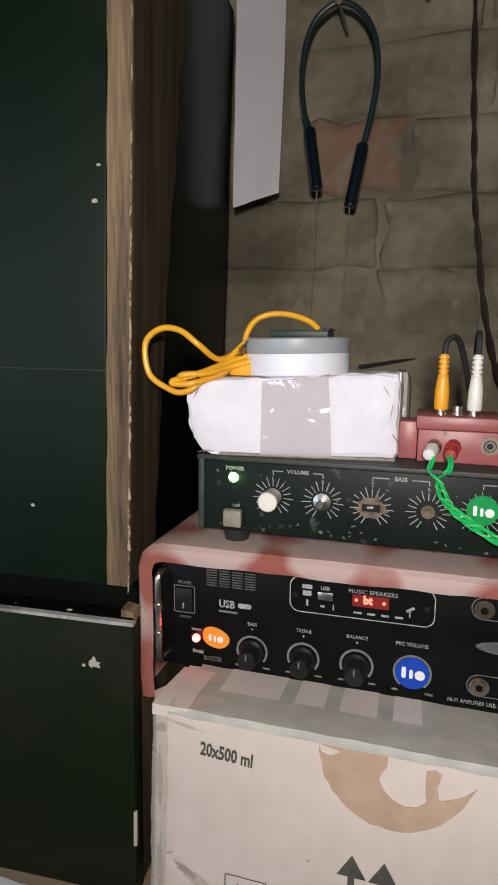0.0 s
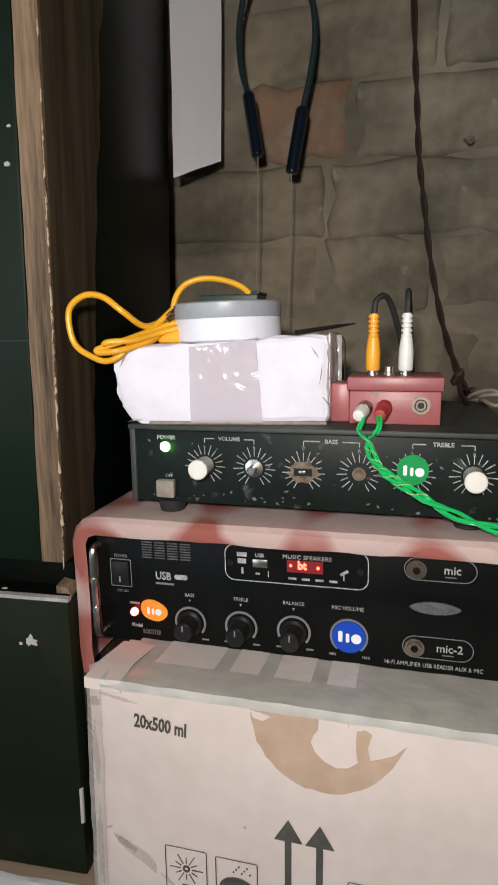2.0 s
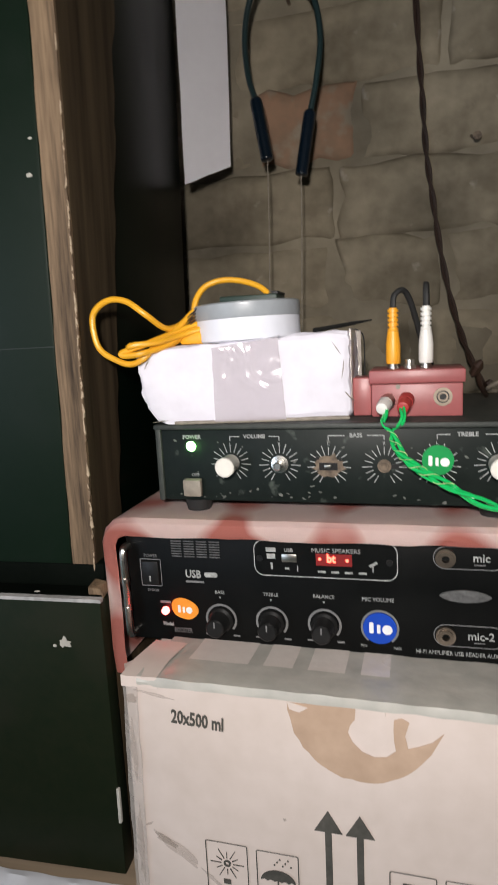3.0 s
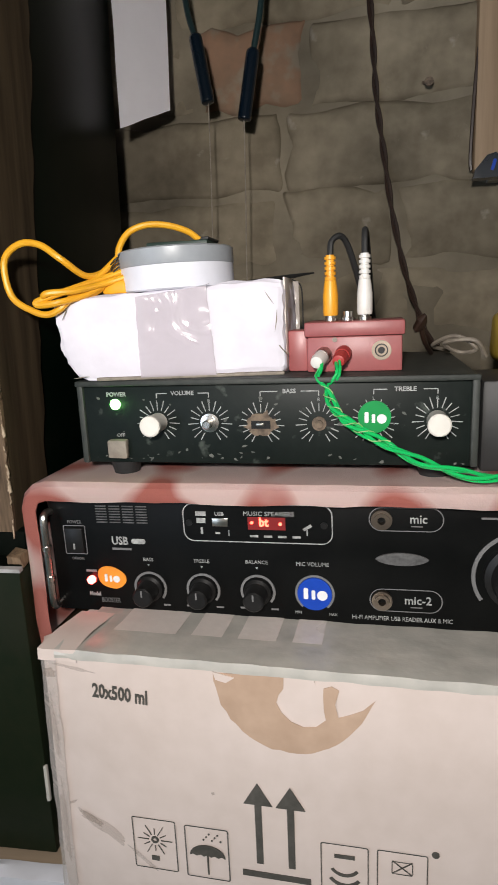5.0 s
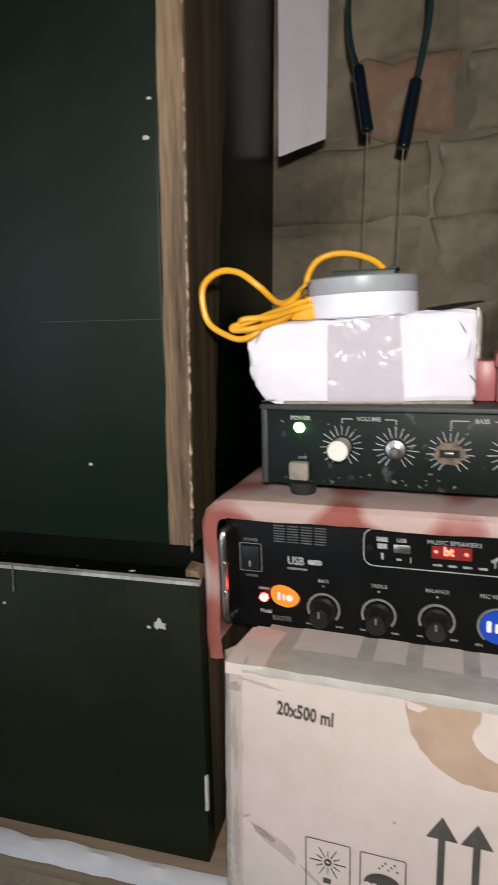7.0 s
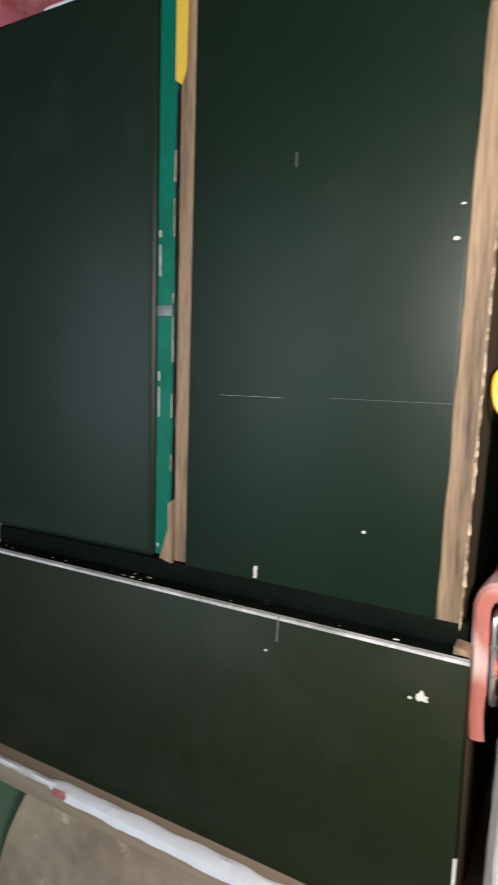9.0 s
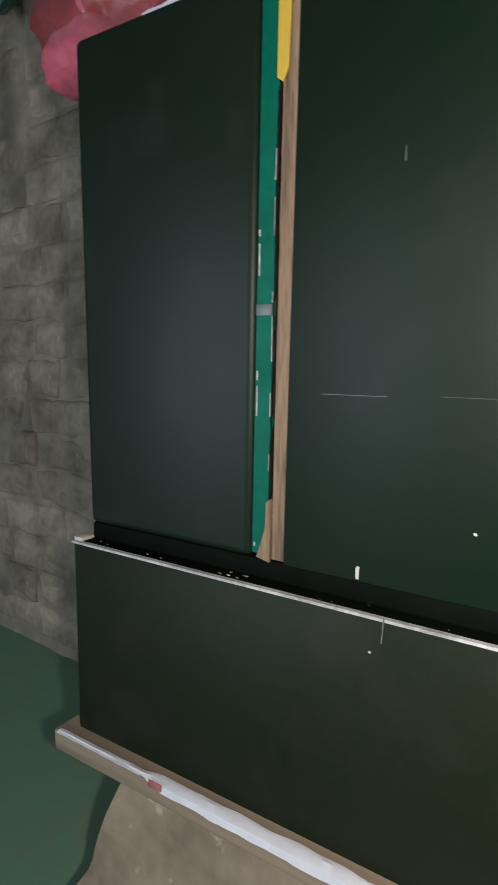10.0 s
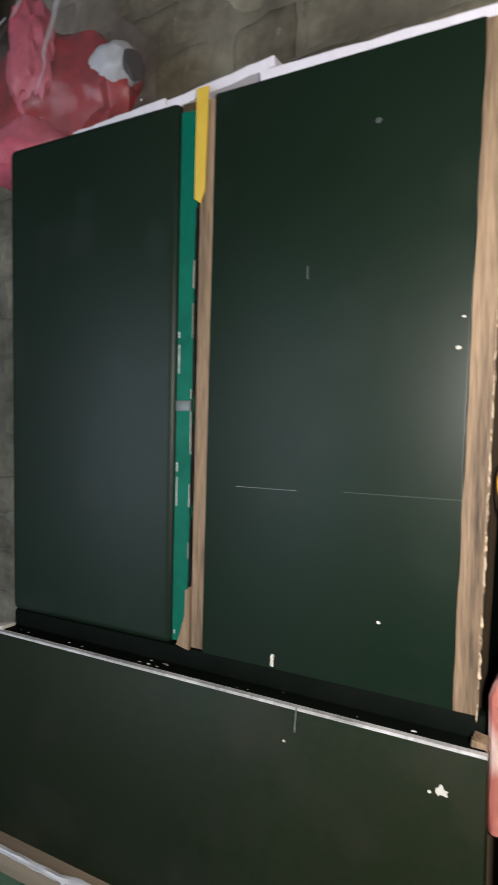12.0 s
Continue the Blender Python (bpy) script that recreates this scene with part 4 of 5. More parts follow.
on_amp(outline_ring(-0.0318, AF - 0.0008, 0.5140, 0.0980, 0.0262, 0.0070, line=0.0007), "display_frame", PRINT, parent=dsp)
on_amp(letters("MUSIC SPEAKERS", -0.0235, AF - 0.0012, 0.5205, 0.0042, 1.05), "print", PRINT, parent=dsp)
on_amp(box(-0.0372, -0.0128, AF - 0.0011, AF - 0.0007, 0.5098, 0.5182), "display_window", SCREEN_BACK, "dim red display window", parent=dsp)
on_amp(letters("bt", -0.0268, AF - 0.0013, 0.5148, 0.0080, 0.9, bold=0.0003), "segments", SCREEN_RED, "lit red segments", parent=dsp)
on_amp(merge(disc(-0.0345, AF - 0.0010, 0.5145, 0.0010, 0.0005, 10), disc(-0.0160, AF - 0.0010, 0.5140, 0.0011, 0.0005, 10)), "segments", SCREEN_RED, parent=dsp)
on_amp(letters("USB", -0.0560, AF - 0.0012, 0.5200, 0.0036, 1.0, bold=0.0001), "print", PRINT, parent=dsp)
port = on_amp(box(-0.0610, -0.0505, AF - 0.0014, AF, 0.5115, 0.5170, bev=0.0003), "usb_port", CHROME, "metal port", parent=dsp)
on_amp(merge(box(-0.0720, -0.0650, AF - 0.0012, AF - 0.0008, 0.5185, 0.5215), box(-0.0715, -0.0655, AF - 0.0012, AF - 0.0008, 0.5135, 0.5170), box(-0.0690, -0.0676, AF - 0.0012, AF - 0.0008, 0.5060, 0.5105), box(-0.0590, -0.0560, AF - 0.0012, AF - 0.0008, 0.5062, 0.5075), box(-0.0504, -0.0498, AF - 0.0012, AF - 0.0008, 0.505, 0.509)), "small_print", PRINT, parent=dsp)
on_amp(merge(*[box(-0.0362 + 0.0092 * k, -0.0308 + 0.0092 * k, AF - 0.0012, AF - 0.0008, 0.5046, 0.5060) for k in range(4)]), "small_print", PRINT, parent=dsp)
on_amp(merge(prism([(-0.0028, -0.001), (0.0022, 0.0022), (0.0032, 0.0006), (-0.0018, -0.0024)], 0.0004, at(0.0010, AF - 0.0008, 0.5120)), box(0.0006, 0.0014, AF - 0.0012, AF - 0.0008, 0.5065, 0.5105)), "horn_mark", PRINT, parent=dsp)
for x in (-0.0768, 0.0118):
    on_amp(disc(x, AF - 0.0008, 0.5135, 0.0022, 0.0008, 14), "sensor", KNOB_BLACK, parent=dsp)
on_amp(merge(*[prism(rounded(0.0085, 0.0030, 0.0014), 0.0004, at(x, P0 + 0.0002, 0.5300)) for x in (-0.0245, -0.0130, -0.002)]), "badge", PRINT_GREY, "grey badges")
on_amp(box(-0.075, -0.032, P0 - 0.0002, P0 + 0.0002, 0.5290, 0.5303), "small_print", PRINT_GREY)
for z, word in ((0.5185, "mic"), (0.4648, "mic-2")):
    on_amp(outline_ring(0.0615, P0 + 0.0001, z, 0.0445, 0.0155, 0.0077, line=0.0006), "jack_frame", PRINT_GREY)
    on_amp(merge(band(0.0470, AF, z, 0.0030, 0.0064, 0, 360, 0.0028), band(0.0470, AF, z, 0.0024, 0.0046, 0, 360, 0.0042)), "mic_jack", DULL_METAL, "tarnished metal jack socket")
    on_amp(letters(word, 0.0690, P0, z, 0.0078, 0.95, bold=0.0001), "print", PRINT)
    on_amp(box(0.0645, 0.0715, P0 - 0.0002, P0 + 0.0002, z - 0.0048, z - 0.0042), "small_print", PRINT_GREY)
on_amp(prism([(0.0160 * math.cos(a), 0.0042 * math.sin(a) * abs(math.sin(a)) ** 0.3) for a in [2 * math.pi * i / 36 for i in range(36)]], 0.0010, at(0.0592, AF, 0.4925)), "emblem", EMBLEM, "silver oval emblem")
on_amp(letters("HI-FI AMPLIFIER USB READER AUX & MIC", 0.0590, P0, 0.4518, 0.0042, 0.82), "print", PRINT)
on_amp(band(0.1285, P0 + 0.0002, 0.4835, 0.0262, 0.0285, -30, 215, 0.0007, 60), "dial_ring", PRINT_GREY, "grey volume dial ring")
vk = on_amp(lathe([(0.0215, 0), (0.0215, 0.004), (0.0180, 0.006), (0.0172, 0.018), (0.0160, 0.0195)], at(0.1285, AF, 0.4835) @ pose(0, 0, 0, 90), seg=40), "volume_knob", KNOB_BLACK, "large black volume knob")
st = on_amp(disc(0.1285, AF - 0.0193, 0.4835, 0.0085, 0.0006), "sticker", BLUE, "blue and red sticker", parent=vk)
on_amp(prism([(-0.0075, -0.003), (-0.0075, 0.003), (-0.002, 0.0075), (0.0005, 0.0), (-0.002, -0.0075)], 0.0004, at(0.1285, AF - 0.0199, 0.4835)), "sticker_mark", RED_BRIGHT, parent=vk)
on_amp(box(0.105, 0.140, P0 - 0.0002, P0 + 0.0002, 0.5195, 0.5207), "small_print", PRINT_GREY)

# ---- checked cloth over the lower amplifier ----
path = [(-0.1925, 0.420), (-0.1945, 0.440), (-0.1938, 0.470), (-0.1945, 0.500), (-0.1945, 0.522), (-0.1915, 0.5325), (-0.1850, 0.5385), (-0.176, 0.5410)]
path += [(-0.176 + 0.01 * k, 0.5410 + 0.00006 * k) for k in range(1, 38)] + [(0.199, 0.5405), (0.2025, 0.535), (0.2035, 0.52), (0.204, 0.48)]
bm = bmesh.new()
rows = []
for i, (x, z) in enumerate(path):
    a, b = path[max(i - 1, 0)], path[min(i + 1, len(path) - 1)]
    tx, tz = b[0] - a[0], b[1] - a[1]
    ln = math.hypot(tx, tz)
    nx, nz = tz / ln, -tx / ln
    row = []
    for y, inset in ((0.400, 0.0125), (0.3985, 0.0075), (0.3995, 0.0028), (0.4035, 0.0), (0.42, 0.0), (0.46, 0.0), (0.52, 0.0), (0.60, 0.0), (0.615, 0.006)):
        wv = noise.noise(Vector((x * 40, y * 25, z * 40)))
        fr = 1 if y < 0.41 else 0
        row.append(Vector((x + nx * inset + 0.0007 * fr * wv, y + 0.0012 * fr * wv, z + nz * (inset + 0.002 * fr * wv * (inset > 0.01)))))
    rows.append(row)
cloth = thing("cloth_cover", pose(0.0, 0.45, 0.5410), "faded red and white checked cloth over the amplifier", "cloth")
bm.free()
for name, k0, k1, label in (("hem", 0, 4, "rolled front hem"), ("sheet", 3, 9, "")):
    bm = bmesh.new()
    grid = [[bm.verts.new(co) for co in row[k0:k1]] for row in rows]
    for a, b in zip(grid, grid[1:]):
        for k in range(len(a) - 1):
            bm.faces.new((a[k], a[k + 1], b[k + 1], b[k]))
    bmesh.ops.solidify(bm, geom=bm.faces[:], thickness=0.0009)
    part(name, bm, CLOTH, cloth, label)

# ---- upper amplifier ----
amp1 = thing("stereo_amplifier", pose(0, 0.424, 0.5415), "dusty dark green-black old stereo amplifier with white dial marks", "amplifier")
BX0, BX1, BF, BZ0, BZ1 = -0.1560, 0.1030, 0.424, 0.5490, 0.6030
part("case", box(BX0, BX1, BF + 0.004, BF + 0.175, BZ0, BZ1 + 0.0025, bev=0.0025), AMP_SIDE, amp1, "dusty dark metal case")
part("front_panel", box(BX0 + 0.0055, BX1 - 0.0045, BF, BF + 0.005, BZ0 + 0.0005, BZ1 - 0.0015, bev=0.001), AMP_DUSTY, amp1, "dusty dark front panel")
part("bezel", box(BX0 + 0.001, BX0 + 0.0057, BF - 0.0015, BF + 0.004, BZ0, BZ1 + 0.001, bev=0.0015), AMP_SIDE, amp1, "worn corner trim")
part("bezel", box(BX1 - 0.0047, BX1, BF - 0.0015, BF + 0.004, BZ0, BZ1 + 0.001, bev=0.0015), AMP_SIDE, amp1, "worn corner trim")
part("top_lip", noisy(box(BX0, BX1, BF - 0.0020, BF + 0.006, BZ1 - 0.0012, BZ1 + 0.0026, bev=0.0012), 0.0005, 120), AMP_SIDE, amp1, "worn metal lip")
for x0, x1, y in ((-0.1368, -0.1180, BF + 0.002), (0.0704, 0.0860, BF + 0.002), (-0.1368, -0.1180, BF + 0.13), (0.0704, 0.0860, BF + 0.13)):
    part("foot", lathe([(0.0088, -0.0001), (0.0108, 0.0085)], pose((x0 + x1) / 2, y + 0.0065, 0.5415), seg=20), BLACK_RUBBER, amp1, "black rubber foot")
Q = BF - 0.0003
part("indicator_lamp", lathe([(0.0034, 0), (0.0036, 0.001), (0.0028, 0.003), (0.0010, 0.0040)], at(-0.1278, BF, 0.5897) @ pose(0, 0, 0, 90), seg=18), GREEN_LED, amp1, "lit green lamp")
part("print", letters("POWER", -0.1270, Q, 0.5962, 0.0040, 1.0, bold=0.0001), PRINT, amp1)
part("print", letters("OFF", -0.1258, Q, 0.5685, 0.0034, 1.0), PRINT, amp1)
part("switch", noisy(box(-0.1345, -0.1208, BF - 0.005, BF + 0.001, 0.5530, 0.5660, bev=0.0014), 0.0008, 150), GRIME_AND_CREASE, amp1, "grimy rocker switch")
DIALS = ((-0.0985, 0.5775), (-0.0630, 0.5770), (-0.0290, 0.5758), (0.0080, 0.5762), (0.0415, 0.5770), (0.0790, 0.5780))
for k, (x, z) in enumerate(DIALS):
    bms = []
    for q in range(17):
        a = radians(-60 + 300 * q / 16)
        L0, L1 = 0.0078, 0.0132 + 0.0016 * (q % 2)
        bms.append(prism([(L0, -0.00028), (L1, -0.00028), (L1, 0.00028), (L0, 0.00028)], 0.0003, at(x, Q + 0.0002, z) @ pose(0, 0, 0, 0, -math.degrees(a), 0)))
    part("dial_scale", merge(*bms), PRINT, amp1, "white radial dial marks")
for k, (x0, x1, word) in enumerate(((-0.0985, -0.0630, "VOLUME"), (-0.0290, 0.0080, "BASS"), (0.0415, 0.0790, "TREBLE"))):
    zt = 0.5965 + 0.0004 * k
    c, h = (x0 + x1) / 2, 0.0016 * len(word)
    part("bracket_line", merge(box(x0, c - h - 0.001, Q - 0.0002, Q + 0.0002, zt - 0.0003, zt + 0.0003), box(x0 - 0.0003, x0 + 0.0003, Q - 0.0002, Q + 0.0002, zt - 0.003, zt)), PRINT, amp1)
    part("bracket_line", merge(box(c + h + 0.001, x1, Q - 0.0002, Q + 0.0002, zt - 0.0003, zt + 0.0003), box(x1 - 0.0003, x1 + 0.0003, Q - 0.0002, Q + 0.0002, zt - 0.003, zt)), PRINT, amp1)
    part("print", letters(word, c, Q, zt, 0.0038, 1.05, bold=0.0001), PRINT, amp1)
    part("print", letters("L", x0, Q, zt - 0.0055, 0.0032), PRINT, amp1)
    part("print", letters("R", x1, Q, zt - 0.0055, 0.0032), PRINT, amp1)


def turned(x, z, prof, name, mat, label, parent=amp1):
    return part(name, lathe(prof, at(x, BF, z) @ pose(0, 0, 0, 90), seg=26), mat, parent, label)


for k in (0, 5):
    x, z = DIALS[k]
    turned(x, z, [(0.0062, 0), (0.0062, 0.011), (0.0068, 0.013), (0.0068, 0.0165), (0.0060, 0.0172)], "knob", KNOB_WHITE, "ivory control knob")
x, z = DIALS[1]
turned(x, z, [(0.0062, 0), (0.0062, 0.0012), (0.0046, 0.0014), (0.0046, 0.003), (0.0030, 0.0032), (0.0030, 0.009), (0.0022, 0.0095)], "shaft", CHROME, "bare metal shaft")
x, z = DIALS[2]
o = [((0.0098 + 0.005 * noise.noise(Vector((i * 0.9, 2, 0)))) * math.cos(2 * math.pi * i / 26), (0.0076 + 0.004 * noise.noise(Vector((i * 0.9, 5, 0)))) * math.sin(2 * math.pi * i / 26)) for i in range(26)]
pl = part("mount_plate", prism(o, 0.0006, at(x, BF, z)), RUST, amp1, "rusty patch where a knob is missing")
part("slot", box(x - 0.0065, x + 0.0060, BF - 0.0009, BF - 0.0005, z - 0.0028, z + 0.0024), KNOB_BLACK, pl, "dark slot")
part("rivet", merge(disc(x - 0.0075, BF - 0.0006, z + 0.0058, 0.0013, 0.0005, 10), disc(x + 0.0080, BF - 0.0006, z + 0.0048, 0.0013, 0.0005, 10)), KNOB_BLACK, pl)
part("shaft_stub", noisy(box(x - 0.003, x + 0.002, BF - 0.003, BF, z - 0.001, z + 0.0012, bev=0.0004), 0.0005, 300), CHROME, pl)
x, z = DIALS[3]
turned(x, z, [(0.0045, 0), (0.0045, 0.001), (0.0025, 0.0012), (0.0025, 0.003)], "shaft", RUST, "rusty bare shaft")
part("slot", box(x + 0.003, x + 0.0095, BF - 0.0008, BF, z - 0.0018, z + 0.0012), KNOB_BLACK, amp1, "dark slot")
x, z = DIALS[4]
st = part("sticker", disc(x + 0.0005, BF - 0.0004, z + 0.0035, 0.0100, 0.0012), GREEN, amp1, "round green sticker with a white mark")
sticker_mark(st, x + 0.0008, BF - 0.0016, z + 0.0032, 1.12, lambda bm, name, mat, parent: part(name, bm, mat, parent))
random.seed(11)
for k in range(46):
    x, r = random.uniform(-0.145, 0.097), random.uniform(0.0004, 0.0013)
    o = [(r * random.uniform(0.5, 2.0) * math.cos(a), r * random.uniform(0.4, 1.0) * math.sin(a)) for a in [2 * math.pi * q / 7 for q in range(7)]]
    part("scuff", prism(o, 0.0003, at(x, Q + 0.0002, random.choice((random.uniform(0.5505, 0.5575), random.uniform(0.551, 0.600))), random.uniform(-40, 40))), DUST, amp1, "")

# ---- power adapter box beside it, and clutter behind ----
ad = thing("adapter_box", pose(0.134, 0.46, 0.5415), "black plastic power adapter with a blue label", "adapter")
part("body", box(0.106, 0.165, 0.437, 0.50, 0.5420, 0.6000, bev=0.003), BLACK_RUBBER, ad)
part("label", box(0.128, 0.139, 0.4362, 0.4372, 0.572, 0.584), BLUE, ad, "blue label")
pk = thing("packet", pose(0.150, 0.53, 0.605), "yellow and red snack packet lying on the adapter", "packet")
part("pouch", noisy(box(0.128, 0.20, 0.51, 0.56, 0.6005, 0.640, bev=0.008, seg=3), 0.004, 40), YELLOW_TAPE, pk)
part("print_band", noisy(box(0.127, 0.20, 0.5085, 0.515, 0.634, 0.642, bev=0.002), 0.003, 40), RED_BRIGHT, pk, "red printed band")
solo("cord", tube([(0.102, 0.58, 0.607), (0.085, 0.55, 0.614), (0.100, 0.53, 0.622), (0.115, 0.53, 0.612), (0.104, 0.54, 0.609), (0.092, 0.53, 0.617), (0.112, 0.52, 0.619), (0.122, 0.53, 0.606)], 0.0016, seg=6), GRIME_AND_CREASE, "tangled grey cord behind the amplifier", "cord")

# ---- white wrapped box ----
TOPZ = BZ1 + 0.0027
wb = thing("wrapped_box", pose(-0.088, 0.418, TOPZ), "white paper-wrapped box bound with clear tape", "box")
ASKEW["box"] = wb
bm = box(-0.1585, -0.0150, 0.4185, 0.480, TOPZ, 0.6635, bev=0.004, seg=2)
bmesh.ops.subdivide_edges(bm, edges=bm.edges[:], cuts=15, use_grid_fill=True)
for v in bm.verts:
    f = (v.co.x + 0.1585) / 0.1465
    h = (v.co.z - TOPZ) / (0.6635 - TOPZ)
    v.co.z += h * (-0.0045 + 0.0075 * f)
    v.co.x += (1 - f) * (0.0165 * max(0.0, 1 - h) ** 5 - 0.0046)
    rim = max(0.0, 1 - min(h, 1 - h) / 0.16) + max(0.0, 1 - min(f, 1 - f) / 0.07)
    v.co += 0.0013 * noise.noise_vector(v.co * 55) + (0.0006 + 0.0013 * min(1.0, rim)) * noise.noise_vector(v.co * 170)
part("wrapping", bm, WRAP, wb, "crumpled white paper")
bm = bmesh.new()
rows = []
for i in range(13):
    x = -0.1085 + 0.0455 * i / 12
    s = i / 12
    row = []
    for k in range(13):
        h = k / 12
        zz = TOPZ + 0.0015 + h * (0.0515 + 0.005 * s)
        row.append(bm.verts.new((x + 0.004 * s * (1 - h) + 0.0008 * noise.noise(Vector((h * 9, s, 1))), 0.4160 + 0.0012 * noise.noise(Vector((x * 110, h * 7, 3))), zz)))
    for y in (0.425, 0.445):
        row.append(bm.verts.new((x, y, 0.6615 - 0.003 + 0.006 * s + 0.001)))
    rows.append(row)
for a, b in zip(rows, rows[1:]):
    for k in range(len(a) - 1):
        bm.faces.new((a[k], b[k], b[k + 1], a[k + 1]))
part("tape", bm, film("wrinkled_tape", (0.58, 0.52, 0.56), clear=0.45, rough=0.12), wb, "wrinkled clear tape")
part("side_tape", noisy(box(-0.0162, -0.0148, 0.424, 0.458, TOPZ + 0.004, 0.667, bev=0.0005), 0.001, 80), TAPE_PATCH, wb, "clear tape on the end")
# dark lines on the wrapping paint the shade in its creases
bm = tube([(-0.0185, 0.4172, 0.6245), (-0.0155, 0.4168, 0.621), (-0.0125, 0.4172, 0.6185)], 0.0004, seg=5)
part("crease", bm, GRIME_AND_CREASE, wb, "dark line drawn as a crease's shade")
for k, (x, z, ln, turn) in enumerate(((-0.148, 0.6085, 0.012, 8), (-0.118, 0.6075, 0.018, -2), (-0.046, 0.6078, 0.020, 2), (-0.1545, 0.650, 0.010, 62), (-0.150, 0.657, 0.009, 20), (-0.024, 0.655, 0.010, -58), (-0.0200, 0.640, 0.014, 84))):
    part("crease", noisy(prism([(-ln / 2, 0), (0, -0.0003), (ln / 2, 0), (0, 0.0003)], 0.0006, at(x, 0.4172, z, -turn)), 0.0005, 300, k), GRIME_AND_CREASE, wb, "dark line drawn as a crease's shade")
part("under_edge", noisy(box(-0.138, -0.016, 0.4168, 0.421, TOPZ - 0.0002, TOPZ + 0.0022, bev=0.0008), 0.0006, 90), GRIME_AND_CREASE, wb, "grey-brown crumpled strip along the lower edge")

# ---- things on the box ----
BT = 0.6630
roll = thing("tape_roll", pose(-0.082, 0.462, BT), "flat roll of tape, white below and silver above", "tape roll")
TILT_R = pose(-0.0925, 0.467, BT - 0.0005, 0, -1.6, 0)
part("lower_ring", lathe([(0.022, 0.0), (0.0375, 0.0), (0.0390, 0.001), (0.0390, 0.0160), (0.022, 0.0160)], TILT_R, seg=48), ROLL_WHITE, roll, "white ring")
part("upper_ring", lathe([(0.022, 0.0161), (0.0392, 0.0161), (0.0396, 0.017), (0.0396, 0.0262), (0.0380, 0.0272), (0.022, 0.0272)], TILT_R, seg=48), ROLL_GREY, roll, "silver ring")
plug = thing("charger", pose(-0.080, 0.475, BT + 0.027), "flat dark charger lying on the tape roll", "charger")
part("body", box(-0.1130, -0.0690, 0.463, 0.492, BT + 0.0272, BT + 0.0325, bev=0.0012), ADAPTER, plug)
part("end_cap", box(-0.0735, -0.0683, 0.464, 0.491, BT + 0.0322, BT + 0.0342, bev=0.0006), BLACK_RUBBER, plug)

cord = thing("yellow_cord", pose(-0.13, 0.45, BT), "bundle of yellow electric cord tied with thin black wire", "cord")
R_ = 0.0022


def along_sight(points):
    """Moves the cord's loops past the box's end nearer along the camera's sight lines."""
    out = []
    for x, y, z in points:
        k = min(1, max(0, (-0.132 - x) / 0.034))
        f = (y - 0.031 * k - 0.018) / (y - 0.018)
        out.append((0.033 + (x - 0.033) * f, y - 0.031 * k, 0.653 + (z - 0.653) * f))
    return out



part("loop", tube(along_sight([(-0.079, 0.478, 0.6970), (-0.086, 0.474, 0.7025), (-0.098, 0.468, 0.7065), (-0.111, 0.462, 0.7070), (-0.122, 0.457, 0.7025), (-0.1275, 0.452, 0.6930), (-0.1290, 0.450, 0.6830), (-0.131, 0.449, 0.6740), (-0.141, 0.447, 0.6660), (-0.155, 0.445, 0.6580)]), R_, seg=10), YELLOW_CORD, cord)
part("loop", tube(along_sight([(-0.118, 0.455, 0.6830), (-0.135, 0.450, 0.6780), (-0.150, 0.447, 0.6745), (-0.166, 0.446, 0.6860), (-0.181, 0.446, 0.6965), (-0.196, 0.446, 0.6980), (-0.2085, 0.446, 0.6895), (-0.2100, 0.446, 0.6750), (-0.2050, 0.446, 0.6610), (-0.1900, 0.446, 0.6520), (-0.1800, 0.446, 0.6500), (-0.1700, 0.446, 0.6540), (-0.158, 0.446, 0.6640), (-0.142, 0.447, 0.6740), (-0.1290, 0.449, 0.6850)]), R_, seg=10), YELLOW_CORD, cord)
part("loop", tube(along_sight([(-0.120, 0.450, 0.6780), (-0.140, 0.445, 0.6720), (-0.162, 0.443, 0.6655), (-0.178, 0.442, 0.6610), (-0.1860, 0.442, 0.6585), (-0.1840, 0.442, 0.6565), (-0.170, 0.442, 0.6575), (-0.150, 0.442, 0.6620), (-0.135, 0.445, 0.6690), (-0.120, 0.448, 0.6730)]), R_, seg=10), YELLOW_CORD, cord)
part("loop", tube(along_sight([(-0.116, 0.445, 0.6740), (-0.135, 0.440, 0.6690), (-0.155, 0.439, 0.6650), (-0.175, 0.440, 0.6640), (-0.1800, 0.441, 0.6620)]), R_, seg=10), YELLOW_CORD, cord)
part("plug", box(-0.138, -0.112, 0.440, 0.462, BT - 0.0015, BT + 0.0075, bev=0.0022), YELLOW_CORD, cord, "yellow plug")
for k in range(4):
    a = 0.0022 * k
    part("tie_wire", tube([(-0.1325, 0.444, 0.6735 + a), (-0.1280, 0.4425, 0.6770 + a), (-0.1240, 0.446, 0.6800 + a), (-0.1255, 0.456, 0.6790 + a), (-0.1320, 0.455, 0.6750 + a), (-0.1325, 0.444, 0.6740 + a)], 0.0005, seg=5), BLACK_RUBBER, cord, "thin black tie wire")
part("tie_wire", tube([(-0.1275, 0.4435, 0.683), (-0.1235, 0.442, 0.687), (-0.120, 0.442, 0.6865)], 0.0004, seg=5), BLACK_RUBBER, cord)
pen = thing("pen", pose(-0.02, 0.53, 0.668), "dark slim pen lying across the box", "pen")
part("barrel", tube([(-0.050, 0.512, 0.6675), (-0.022, 0.545, 0.6720)], lambda s: 0.0020 - 0.0003 * s, seg=10, n=6), BLACK_RUBBER, pen)
